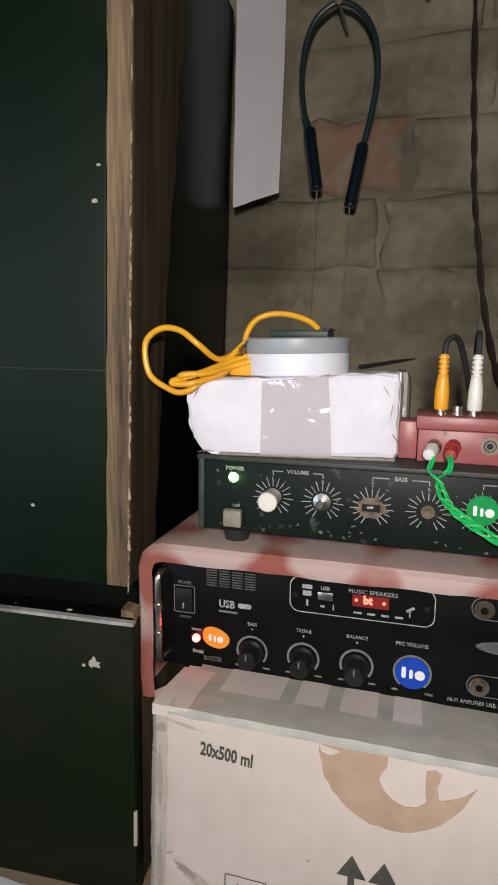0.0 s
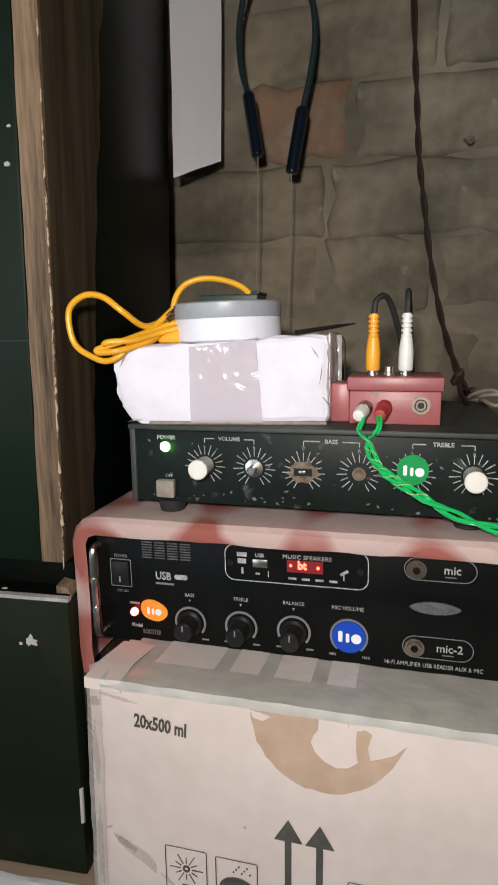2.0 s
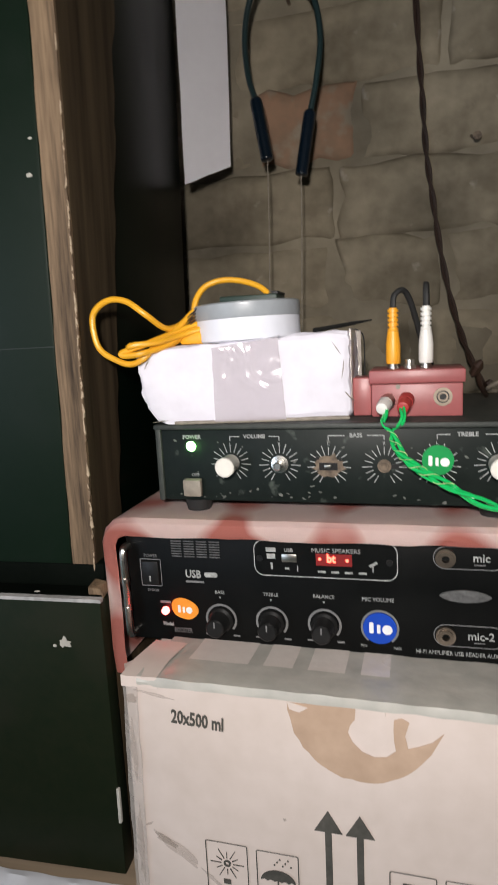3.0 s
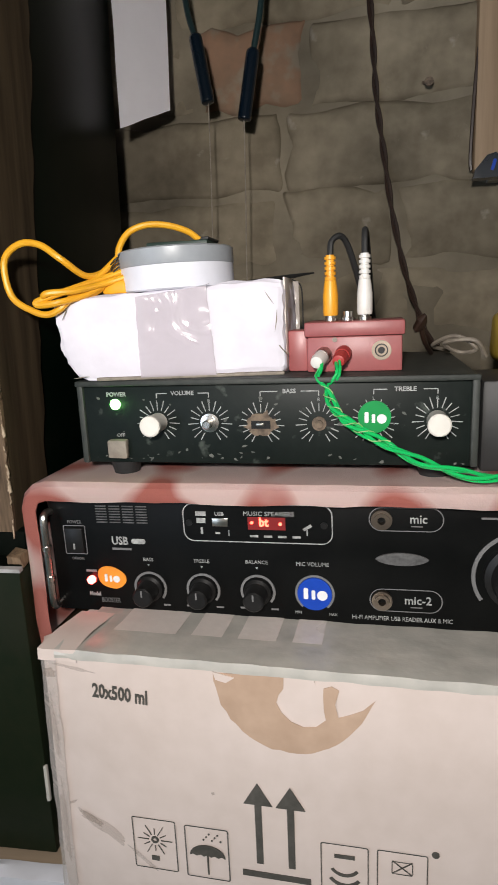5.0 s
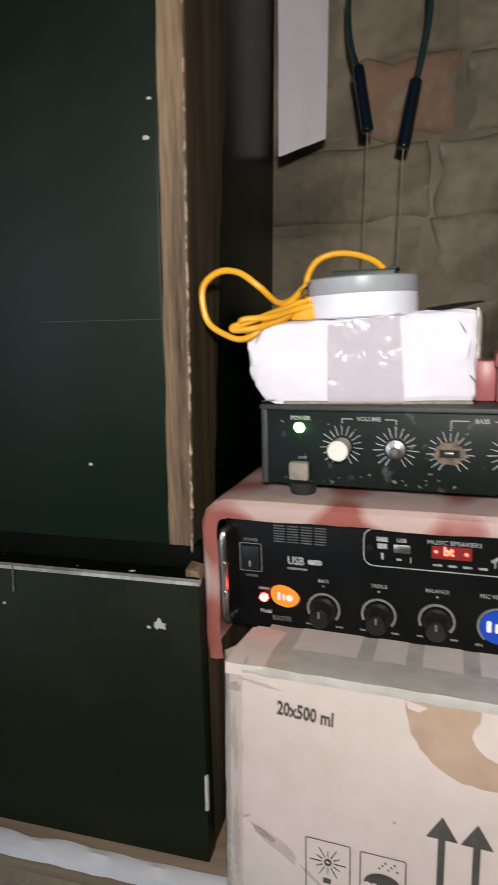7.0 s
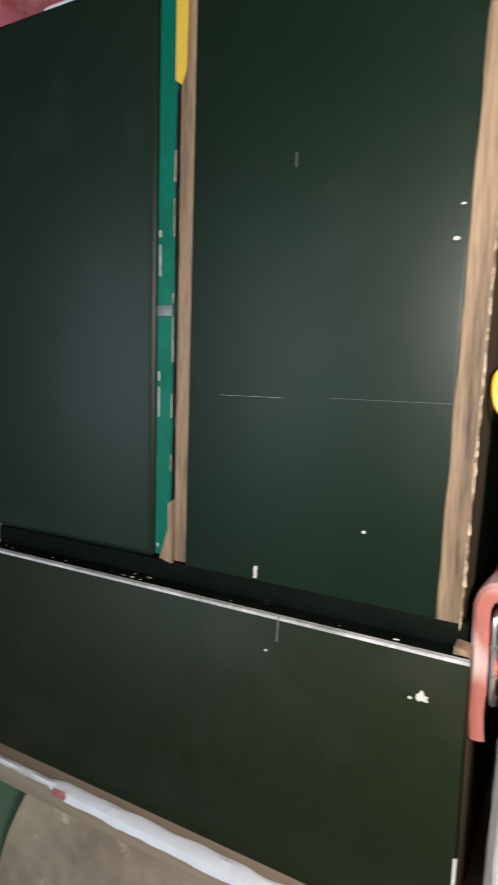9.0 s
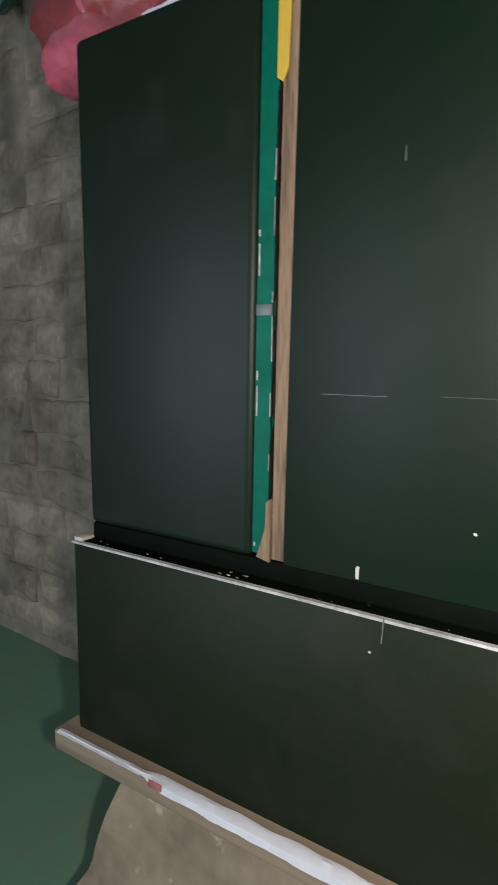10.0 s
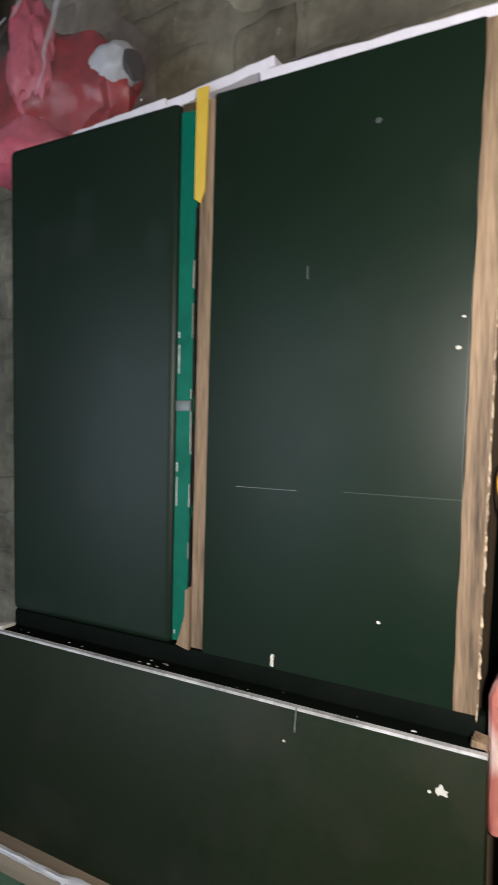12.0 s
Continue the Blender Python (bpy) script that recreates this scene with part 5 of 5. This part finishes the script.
part("tip", tube([(-0.022, 0.545, 0.6720), (-0.008, 0.561, 0.6742)], lambda s: 0.0016 - 0.0010 * s, seg=10, n=5), BLACK_RUBBER, pen)
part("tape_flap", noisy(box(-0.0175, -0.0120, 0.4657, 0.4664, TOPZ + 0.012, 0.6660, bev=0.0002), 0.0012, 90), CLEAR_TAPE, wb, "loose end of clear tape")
part("flap_edge", tube([(-0.0185, 0.4660, 0.6675), (-0.0130, 0.4660, 0.6655), (-0.0095, 0.4660, 0.6600), (-0.0090, 0.4660, 0.6400), (-0.0094, 0.4660, 0.6220)], 0.0005, seg=5), BLACK_RUBBER, wb, "thin black line beside the flap")

# ---- red junction box with plugs ----
jb = thing("junction_box", pose(0.029, 0.452, TOPZ), "dusty dark red plastic junction box with audio sockets", "junction box")
JF = 0.449
part("base", box(-0.0015, 0.0590, JF, JF + 0.046, TOPZ, 0.6283, bev=0.001), RED_PLASTIC, jb)
part("lid", box(-0.0032, 0.0606, JF - 0.0016, JF + 0.0476, 0.6285, 0.6380, bev=0.0014), RED_PLASTIC, jb, "overlapping lid")
part("lug", box(-0.0150, -0.0018, JF + 0.006, JF + 0.030, TOPZ, 0.6330, bev=0.0015), RED_PLASTIC, jb, "side lug")
part("screw", lathe([(0.0016, 0), (0.0016, 0.0012)], at(0.0165, JF, 0.6265) @ pose(0, 0, 0, 90), seg=12), GRIME_AND_CREASE, jb)
sk = part("socket", merge(band(0.0460, JF, 0.6190, 0.0042, 0.0062, 0, 360, 0.0012), band(0.0460, JF, 0.6190, 0.0022, 0.0034, 0, 360, 0.0016)), DULL_METAL, jb, "tarnished metal jack socket")
part("socket_bore", disc(0.0460, JF - 0.0004, 0.6190, 0.0042, 0.0004), KNOB_BLACK, sk)
for x in (0.0130, 0.0242, 0.0352):
    part("phono_socket", lathe([(0.0042, 0), (0.0042, 0.002), (0.0033, 0.0022), (0.0033, 0.0060)], pose(x, JF + 0.014, 0.6380), seg=18), CHROME, jb, "metal phono socket")


def phono_plug(x, y, z, mat, label, cable):
    p = thing("phono_plug", pose(x, y, z), label, "plug", "phono plugs")
    part("shell", lathe([(0.0046, 0), (0.0050, 0.002), (0.0050, 0.0130), (0.0043, 0.0190), (0.0038, 0.0225)], pose(x, y, z), seg=22), mat, p)
    rings = [(0.0036, 0.0226)]
    for k in range(5):
        h = 0.0228 + 0.0032 * k
        rings += [(0.0037, h), (0.0037, h + 0.0019), (0.0027, h + 0.0021), (0.0027, h + 0.0030)]
    part("strain_relief", lathe(rings, pose(x, y, z), seg=18), mat, p)
    part("cable", tube(cable, 0.0021, seg=8), BLACK_RUBBER, p, "black cable")


phono_plug(0.0130, JF + 0.014, 0.6415, RCA_YELLOW, "yellow phono plug with ribbed sleeve", [(0.0130, JF + 0.014, 0.680), (0.0140, JF + 0.015, 0.6885), (0.0195, JF + 0.019, 0.6920), (0.0240, JF + 0.025, 0.6860), (0.0290, JF + 0.033, 0.6700), (0.0350, JF + 0.044, 0.6480), (0.045, JF + 0.06, 0.625), (0.052, JF + 0.08, 0.6085)])
phono_plug(0.0352, JF + 0.014, 0.6415, RCA_WHITE, "white phono plug with ribbed sleeve", [(0.0352, JF + 0.014, 0.680), (0.0352, JF + 0.0145, 0.690), (0.0354, JF + 0.020, 0.6950), (0.0360, JF + 0.040, 0.6900), (0.0375, JF + 0.060, 0.668), (0.040, JF + 0.075, 0.635), (0.044, JF + 0.085, 0.6085)])


def side_plug(x, z, mat, label, dx):
    p = thing("speaker_plug", pose(x, JF, z), label, "plug", "speaker plugs")
    M = pose(x, JF - 0.001, z) @ pose(0, 0, 0, 90 + 12, 0, dx)
    part("collar", lathe([(0.0050, 0.0), (0.0054, 0.003), (0.0050, 0.0080)], M, seg=20), CHROME if mat is RCA_WHITE else mat, p)
    part("cap", lathe([(0.0046, 0.0081), (0.0046, 0.0150), (0.0038, 0.0185), (0.0022, 0.0190)], M, seg=20), mat, p)


side_plug(0.0100, 0.6175, RCA_WHITE, "white speaker plug in the red box", -12)
side_plug(0.0225, 0.6180, RED_BRIGHT, "red speaker plug in the red box", -8)
gw = thing("speaker_wire", pose(0.01, 0.43, 0.6), "pair of shiny green speaker wires", "wire")
MAIN = [(0.0125, 0.4235, 0.6005), (0.0160, 0.4180, 0.5905), (0.0230, 0.4130, 0.5820), (0.0345, 0.4090, 0.5750), (0.0500, 0.4060, 0.5665), (0.0650, 0.4030, 0.5595), (0.0810, 0.4010, 0.5545), (0.1000, 0.4010, 0.5500), (0.1180, 0.4040, 0.5490), (0.1350, 0.4120, 0.5495), (0.1500, 0.4250, 0.5510)]
for k, (sx, ph) in enumerate(((0.0075, 0.0), (0.0205, math.pi))):
    part("strand", tube([(sx, 0.4320, 0.6135), (sx + 0.001 - 0.003 * k, 0.4240, 0.6075)] + MAIN, 0.00125, seg=8, twist=0.0019, turns=4.2, phase=ph, n=10), GREEN_WIRE, gw, "green insulated strand")
    part("strand", tube([(sx, 0.4320, 0.6135), (sx + 0.001 - 0.003 * k, 0.4230, 0.6065)] + [(x + 0.001, y + 0.002, z - 0.0016) for x, y, z in MAIN], 0.0009, seg=8, twist=0.0023, turns=3.1, phase=ph + 1.5, n=10), GREEN_WIRE, gw, "green insulated strand")
# pale strands paint the glints along the first stretch of wire
for ph in (0.8, 3.9):
    part("bare_strand", tube([(x, y - 0.0004, z) for x, y, z in MAIN[:5]], 0.0004, seg=6, twist=0.0027, turns=3.4, phase=ph, n=10), WIRE_GLINT, gw, "pale strand drawn as glints on the green wire")

# ---- paper, neckband and cables on the wall ----
bm = bmesh.new()
rows = []
for i in range(25):
    s = i / 24
    row = []
    for k in range(9):
        f = k / 8
        z = 0.8265 + 0.021 * f + (0.300 - 0.021 * f) * s
        row.append(bm.verts.new((-0.2065 + 0.0420 * f + 0.003 * s, 0.6620 + 0.0330 * f + 0.006 * math.sin(s * 3.0) * f + 0.03 * max(0, s - 0.75) + 0.002 * noise.noise(Vector((f * 3, s * 5, 0))), z)))
    rows.append(row)
for a, b in zip(rows, rows[1:]):
    for k in range(8):
        bm.faces.new((a[k], a[k + 1], b[k + 1], b[k]))
bmesh.ops.solidify(bm, geom=bm.faces[:], thickness=0.0003)
solo("paper_sheet", bm, PAPER_SHEET, "white paper strip hanging at the cabinet's back edge", "paper")

nb = thing("neckband", pose(-0.10, 0.69, 1.03), "dark neckband earphones hung on a nail", "earphones")
NY = 0.690
arc = [(-0.1305, 0.680, 0.9055), (-0.1375, 0.684, 0.9285), (-0.1410, 0.688, 0.9615), (-0.1370, NY, 0.9935), (-0.1255, NY, 1.0155), (-0.1040, NY, 1.0260), (-0.0830, NY, 1.0155), (-0.0680, NY, 0.9915), (-0.0630, 0.688, 0.9555), (-0.0670, 0.684, 0.9185), (-0.0735, 0.680, 0.8865)]
part("band", tube(arc, 0.0030, seg=10), NECK, nb, "dark teal rubber band")
for a, b in (((-0.1302, 0.680, 0.9065), (-0.1185, 0.673, 0.8425)), ((-0.0737, 0.680, 0.8875), (-0.0840, 0.673, 0.8240))):
    a, b = Vector(a), Vector(b)
    part("pod", tube([a + (b - a) * t for t in (0, 0.06, 0.3, 0.6, 0.84, 0.92, 0.97, 1.0)], lambda s: 0.0064 * min(1, 0.6 + s * 3) * math.sqrt(max(0.04, 1 - (max(0.0, s - 0.86) / 0.14) ** 2)), seg=14, n=4), NAVY, nb, "navy control pod")
    part("earphone_wire", tube([b + Vector((0, 0, 0.001)), b + Vector((-0.002, 0.004, -0.06)), b + Vector((-0.005, 0.008, -0.13)), b + Vector((-0.006, 0.012, -0.185))], 0.0006, seg=5), GRIME_AND_CREASE, nb, "thin earphone wire")
solo("nail", merge(tube([(-0.1040, 0.775, 1.020), (-0.1040, 0.682, 1.0235)], 0.0018, seg=8, n=3), lathe([(0.004, 0), (0.004, 0.0015)], pose(-0.104, 0.682, 1.0235, 90), seg=12)), RUST, "rusty nail driven into the brick wall", "nail", group="wall nails")
solo("nail", merge(tube([(0.078, 0.775, 0.870), (0.090, 0.735, 0.858)], 0.0018, seg=8, n=3), lathe([(0.0045, 0), (0.0045, 0.002)], pose(0.0905, 0.7335, 0.8575, 75), seg=12)), RUST, "bent rusty nail driven into the brick wall", "nail", group="wall nails")
solo("nail", tube([(-0.030, 0.775, 1.055), (-0.018, 0.735, 1.040)], 0.0018, seg=8, n=3), RUST, "bent rusty nail driven into the brick wall", "nail", group="wall nails")

tw = thing("twisted_cord", pose(0.04, 0.74, 0.9), "brown twisted electric cord hanging down the wall", "cord")
CORD = [(0.020, 0.742, 1.30), (0.024, 0.742, 1.12), (0.0310, 0.742, 0.975), (0.0360, 0.742, 0.905), (0.0400, 0.741, 0.850), (0.0470, 0.738, 0.800), (0.0560, 0.732, 0.740), (0.0690, 0.722, 0.680), (0.0830, 0.705, 0.635), (0.0960, 0.690, 0.605), (0.100, 0.67, 0.6085)]
for ph in (0, math.pi):
    part("strand", tube(CORD, 0.0018, seg=8, n=14, twist=0.0017, turns=8, phase=ph), BROWN_CORD, tw, "brown insulated strand")
part("knot", noisy(lathe([(0.001, -0.007), (0.0038, -0.004), (0.0042, 0.003), (0.001, 0.008)], pose(0.0735, 0.52, 0.632, 20, 30, 0), seg=12), 0.002, 150), BROWN_CORD, tw, "taped knot")
part("strand", tube([(0.0735, 0.52, 0.632), (0.078, 0.53, 0.618), (0.084, 0.55, 0.6085)], 0.002, seg=8), BROWN_CORD, tw)
solo("thin_wire", tube([(0.142, 0.733, 1.25), (0.141, 0.733, 1.0), (0.1405, 0.732, 0.93), (0.134, 0.730, 0.86), (0.131, 0.729, 0.79), (0.132, 0.729, 0.772)], 0.0018, seg=6), BROWN_CORD, "thin dark wire hanging along the wooden board", "wire")
fr = thing("wall_frame", pose(0.19, 0.74, 0.77), "old pine frame fixed on the brick wall with a pale ledge", "frame")
part("upright", box(0.1345, 0.172, 0.728, 0.7575, 0.772, 1.45, bev=0.002), PINE, fr, "old pine upright")
part("backing", box(0.172, 0.34, 0.748, 0.7570, 0.772, 1.45), PLY_DARK, fr, "dark brown backing")
part("ledge", box(0.150, 0.34, 0.712, 0.7575, 0.7625, 0.7715, bev=0.001), CHIP, fr, "pale ledge")
hk = thing("plastic_clip", pose(0.145, 0.715, 0.765), "dark blue plastic clip on the end of the ledge", "clip")
part("shell", prism([(-0.016, 0.0), (0.010, 0.0), (0.012, 0.012), (0.004, 0.022), (-0.004, 0.020), (-0.014, 0.008)], 0.014, at(0.146, 0.7115, 0.7590)), NAVY, hk)
# blue piece puts the shiny clip's glint on as colour
part("glint", prism(rounded(0.003, 0.010, 0.001), 0.001, at(0.148, 0.6975, 0.7700, 15)), BLUE, hk, "blue glint drawn on the clip")

# ---- papers lying on the cabinet ----
for k, (x0, x1, h0, h1) in enumerate(((-0.425, -0.305, 0.0005, 0.008), (-0.312, -0.190, 0.005, 0.018), (-0.205, -0.004, 0.009, 0.007))):
    bm = bmesh.new()
    rows = []
    for i in range(15):
        s = i / 14
        x, top = x0 + (x1 - x0) * s, UP1 + h0 + (h1 - h0) * s + 0.0012 * noise.noise(Vector((i * 0.5, k * 4, 0)))
        low = UP1 + 0.0006 if k != 1 else top - 0.008
        rows.append([bm.verts.new(p) for p in ((x, 0.006 + 0.002 * k, low - 0.003 * (k != 1)), (x, 0.004 + 0.002 * k, top), (x, 0.09, top + 0.001), (x, 0.2, UP1 + 0.004), (x, 0.2, UP1 + 0.0005), (x, 0.09, low))])
    for a, b in zip(rows, rows[1:]):
        for j in range(6):
            bm.faces.new((a[j], b[j], b[(j + 1) % 6], a[(j + 1) % 6]))
    bm.faces.new(rows[0][::-1])
    bm.faces.new(rows[-1])
    ob = solo("paper_sheet", bm, PAPER, "white paper sheet lying on top of the cabinet", "paper", group="papers on the cabinet")
    ob.matrix_basis = CAB

# ---- hanging clear bag with red things ----
bag = thing("plastic_bag", pose(-0.95, 0.62, 1.12), "clear plastic bag of red and pink things hung on the wall", "bag")


def blob(c, r, seed, amt=0.15, sub=4):
    bm = bmesh.new()
    bmesh.ops.create_icosphere(bm, subdivisions=sub, radius=1)
    for v in bm.verts:
        v.co *= 1 + amt * noise.noise(v.co * 1.8 + Vector((seed, 0, 0))) + amt * 0.5 * noise.noise(v.co * 5 + Vector((0, seed, 0)))
        v.co = Vector((c[0] + v.co.x * r[0], c[1] + v.co.y * r[1], c[2] + v.co.z * r[2]))
    return bm


part("red_cloth", blob((-0.965, 0.640, 1.255), (0.185, 0.065, 0.105), 1.0, 0.22), BAG_RED, bag, "folded red cloth")
part("pink_cloth", blob((-0.985, 0.620, 1.165), (0.095, 0.060, 0.055), 2.0), BAG_PINK, bag, "pink cloth")
part("pink_cloth", blob((-0.945, 0.585, 1.300), (0.050, 0.030, 0.080), 3.0, 0.3), BAG_PINK, bag, "pink cloth")
part("cup", blob((-0.800, 0.628, 1.262), (0.046, 0.034, 0.036), 9.0, 0.12), GREY_CUP, bag, "grey-white rounded cup")
# dark blob paints the shade inside the cup's opening
part("cup_mouth", blob((-0.757, 0.622, 1.252), (0.008, 0.022, 0.022), 4.0, 0.2, 3), GRIME_DARK, bag, "dark blob drawn as the shade in the cup's mouth")
# thin pale strips put the plastic's highlights on as colour
for k, pts in enumerate((((-0.845, 0.585, 1.45), (-0.852, 0.565, 1.36), (-0.865, 0.553, 1.29), (-0.885, 0.550, 1.22)), ((-1.03, 0.60, 1.40), (-1.06, 0.575, 1.345), (-1.09, 0.570, 1.30)), ((-0.95, 0.60, 1.45), (-0.945, 0.565, 1.38), (-0.95, 0.552, 1.345)))):
    bm = tube(pts, lambda u: 0.0008 + 0.0030 * math.sin(math.pi * u), seg=6, n=6)
    for v in bm.verts:
        v.co.x += 0.010 * noise.noise(v.co * 26)
    part("fold", noisy(bm, 0.003, 60, k), HIGHLIGHT_FILM, bag, "pale streak drawn as a highlight on the plastic")
bm = blob((-0.940, 0.63, 1.275), (0.205, 0.088, 0.165), 6.0, 0.12, 5)
for v in bm.verts:
    if v.co.z > 1.30:
        s = min(1, (v.co.z - 1.30) / 0.13)
        v.co.x = -0.93 + (v.co.x + 0.93) * (1 - 0.8 * s)
        v.co.y = 0.66 + (v.co.y - 0.66) * (1 - 0.6 * s)
        v.co.z += 0.20 * s * s
    v.co.y += 0.010 * noise.noise(Vector((v.co.x * 34 + v.co.z * 9, 0, v.co.z * 5)))
    v.co.x += 0.006 * math.sin(60 * v.co.x + 12 * v.co.z)
part("film", bm, BAG_FILM, bag, "crinkled clear plastic")
solo("dark_bag", blob((-1.31, 0.66, 1.50), (0.13, 0.06, 0.14), 8.0, 0.2), DARK_GREEN_BAG, "dark green plastic bag hanging on the brick wall", "bag")

# ---- unseen bulb added behind the camera, to go with the near lamp ----
added_bulb = thing("added_hanging_bulb", pose(0.015, -0.185, 0.76), "unseen bulb added behind the camera to go with the near lamp", "lamp")
part("glass", lathe([(0.012, 0.0), (0.016, -0.02), (0.030, -0.045), (0.030, -0.065), (0.018, -0.085), (0.002, -0.09)], pose(0.015, -0.185, 0.84), seg=20), ADDED_BULB, added_bulb)
part("holder", lathe([(0.014, 0.0), (0.014, 0.04), (0.006, 0.05)], pose(0.015, -0.185, 0.84), seg=16), BLACK_RUBBER, added_bulb)
part("cord", tube([(0.015, -0.185, 0.88), (0.015, -0.185, 1.6), (0.015, -0.185, TOP)], 0.003, seg=6), BLACK_RUBBER, added_bulb)

# ---- the bricks of the far wall ----
PITCH, BL, BH = 0.083, 0.236, 0.0800


def brick_mesh(name, length, seed, material):
    """A worn brick: an uneven front whose edges sink back into the mortar."""
    bm = bmesh.new()
    us = (0, 0.02, 0.07, 0.18, 0.34, 0.5, 0.66, 0.82, 0.93, 0.98, 1) if length > 0.15 else (0, 0.04, 0.14, 0.38, 0.62, 0.86, 0.96, 1)
    ws = (0, 0.06, 0.18, 0.40, 0.60, 0.82, 0.94, 1)
    nx, nz = len(us) - 1, len(ws) - 1
    grid = []
    for i, u in enumerate(us):
        col = []
        for k, w in enumerate(ws):
            ring = min(i, nx - i, k, nz - k)
            deep = (0.0010, -0.0046, -0.0078, -0.0088)[min(ring, 3)]
            v = Vector(((u - 0.5) * length, deep, (w - 0.5) * BH))
            wear = 1.0 if ring < 2 else 0.4
            v.x += 0.009 * wear * noise.noise(Vector((u * 3, w * 2.5, seed)))
            v.z += 0.008 * wear * noise.noise(Vector((u * 4, w * 2, seed + 9)))
            v.y += 0.0055 * noise.noise(Vector((u * 3, w * 2, seed * 2.7))) + 0.002 * noise.noise(Vector((u * 11, w * 7, seed)))
            col.append(bm.verts.new(v))
        grid.append(col)
    for a, b in zip(grid, grid[1:]):
        for k in range(nz):
            bm.faces.new((a[k], b[k], b[k + 1], a[k + 1]))
    ring = [grid[i][0] for i in range(nx + 1)] + [grid[nx][k] for k in range(1, nz + 1)] + [grid[i][nz] for i in range(nx - 1, -1, -1)] + [grid[0][k] for k in range(nz - 1, 0, -1)]
    back = [bm.verts.new((v.co.x, 0.03, v.co.z)) for v in ring]
    for i in range(len(ring)):
        j = (i + 1) % len(ring)
        bm.faces.new((ring[i], back[i], back[j], ring[j]))
    bm.faces.new(back)
    bmesh.ops.recalc_face_normals(bm, faces=bm.faces)
    for f in bm.faces:
        f.smooth = True
    me = bpy.data.meshes.new(name)
    bm.to_mesh(me)
    bm.free()
    me.materials.append(material)
    return me


LONG = [brick_mesh("brick", BL - 0.006, k, BRICK) for k in range(7)]
SHORT = [brick_mesh("brick", BL / 2 - 0.005, k + 20, BRICK) for k in range(5)]
LONG_RED = [brick_mesh("brick", BL - 0.006, k + 40, BRICK_RED) for k in range(2)]
SHORT_RED = [brick_mesh("brick", BL / 2 - 0.005, k + 50, BRICK_RED) for k in range(2)]
random.seed(21)
for c in range(-2, 18):
    zc = 0.8117 + PITCH * (c - 8)
    if not 0.05 < zc < 1.58:
        continue
    x = -1.62 + (0.0 if c % 2 else 0.118) + random.uniform(-0.02, 0.02)
    if c == 9:
        x = -0.150 - 6 * BL
    while x < 0.42:
        mid = c == 9 and abs(x + 0.15) < 0.03
        head = mid or (random.random() < 0.35 and c != 9)
        ln = BL / 2 if head else BL
        red = mid or (random.random() < 0.03 and x > -0.55 and c != 9)
        me = random.choice((SHORT_RED if red else SHORT) if head else (LONG_RED if red else LONG))
        ob = new("brick", me)
        ob.parent = wall_back
        ob.matrix_basis = pose(x + ln / 2, WALL_Y - 0.003 + random.uniform(-0.003, 0.004), zc + random.uniform(-0.003, 0.003), random.uniform(-1.5, 1.5), random.uniform(-1.2, 1.2), random.uniform(-1.2, 1.2))
        x += ln + (0.0 if c == 9 else random.uniform(-0.001, 0.004))
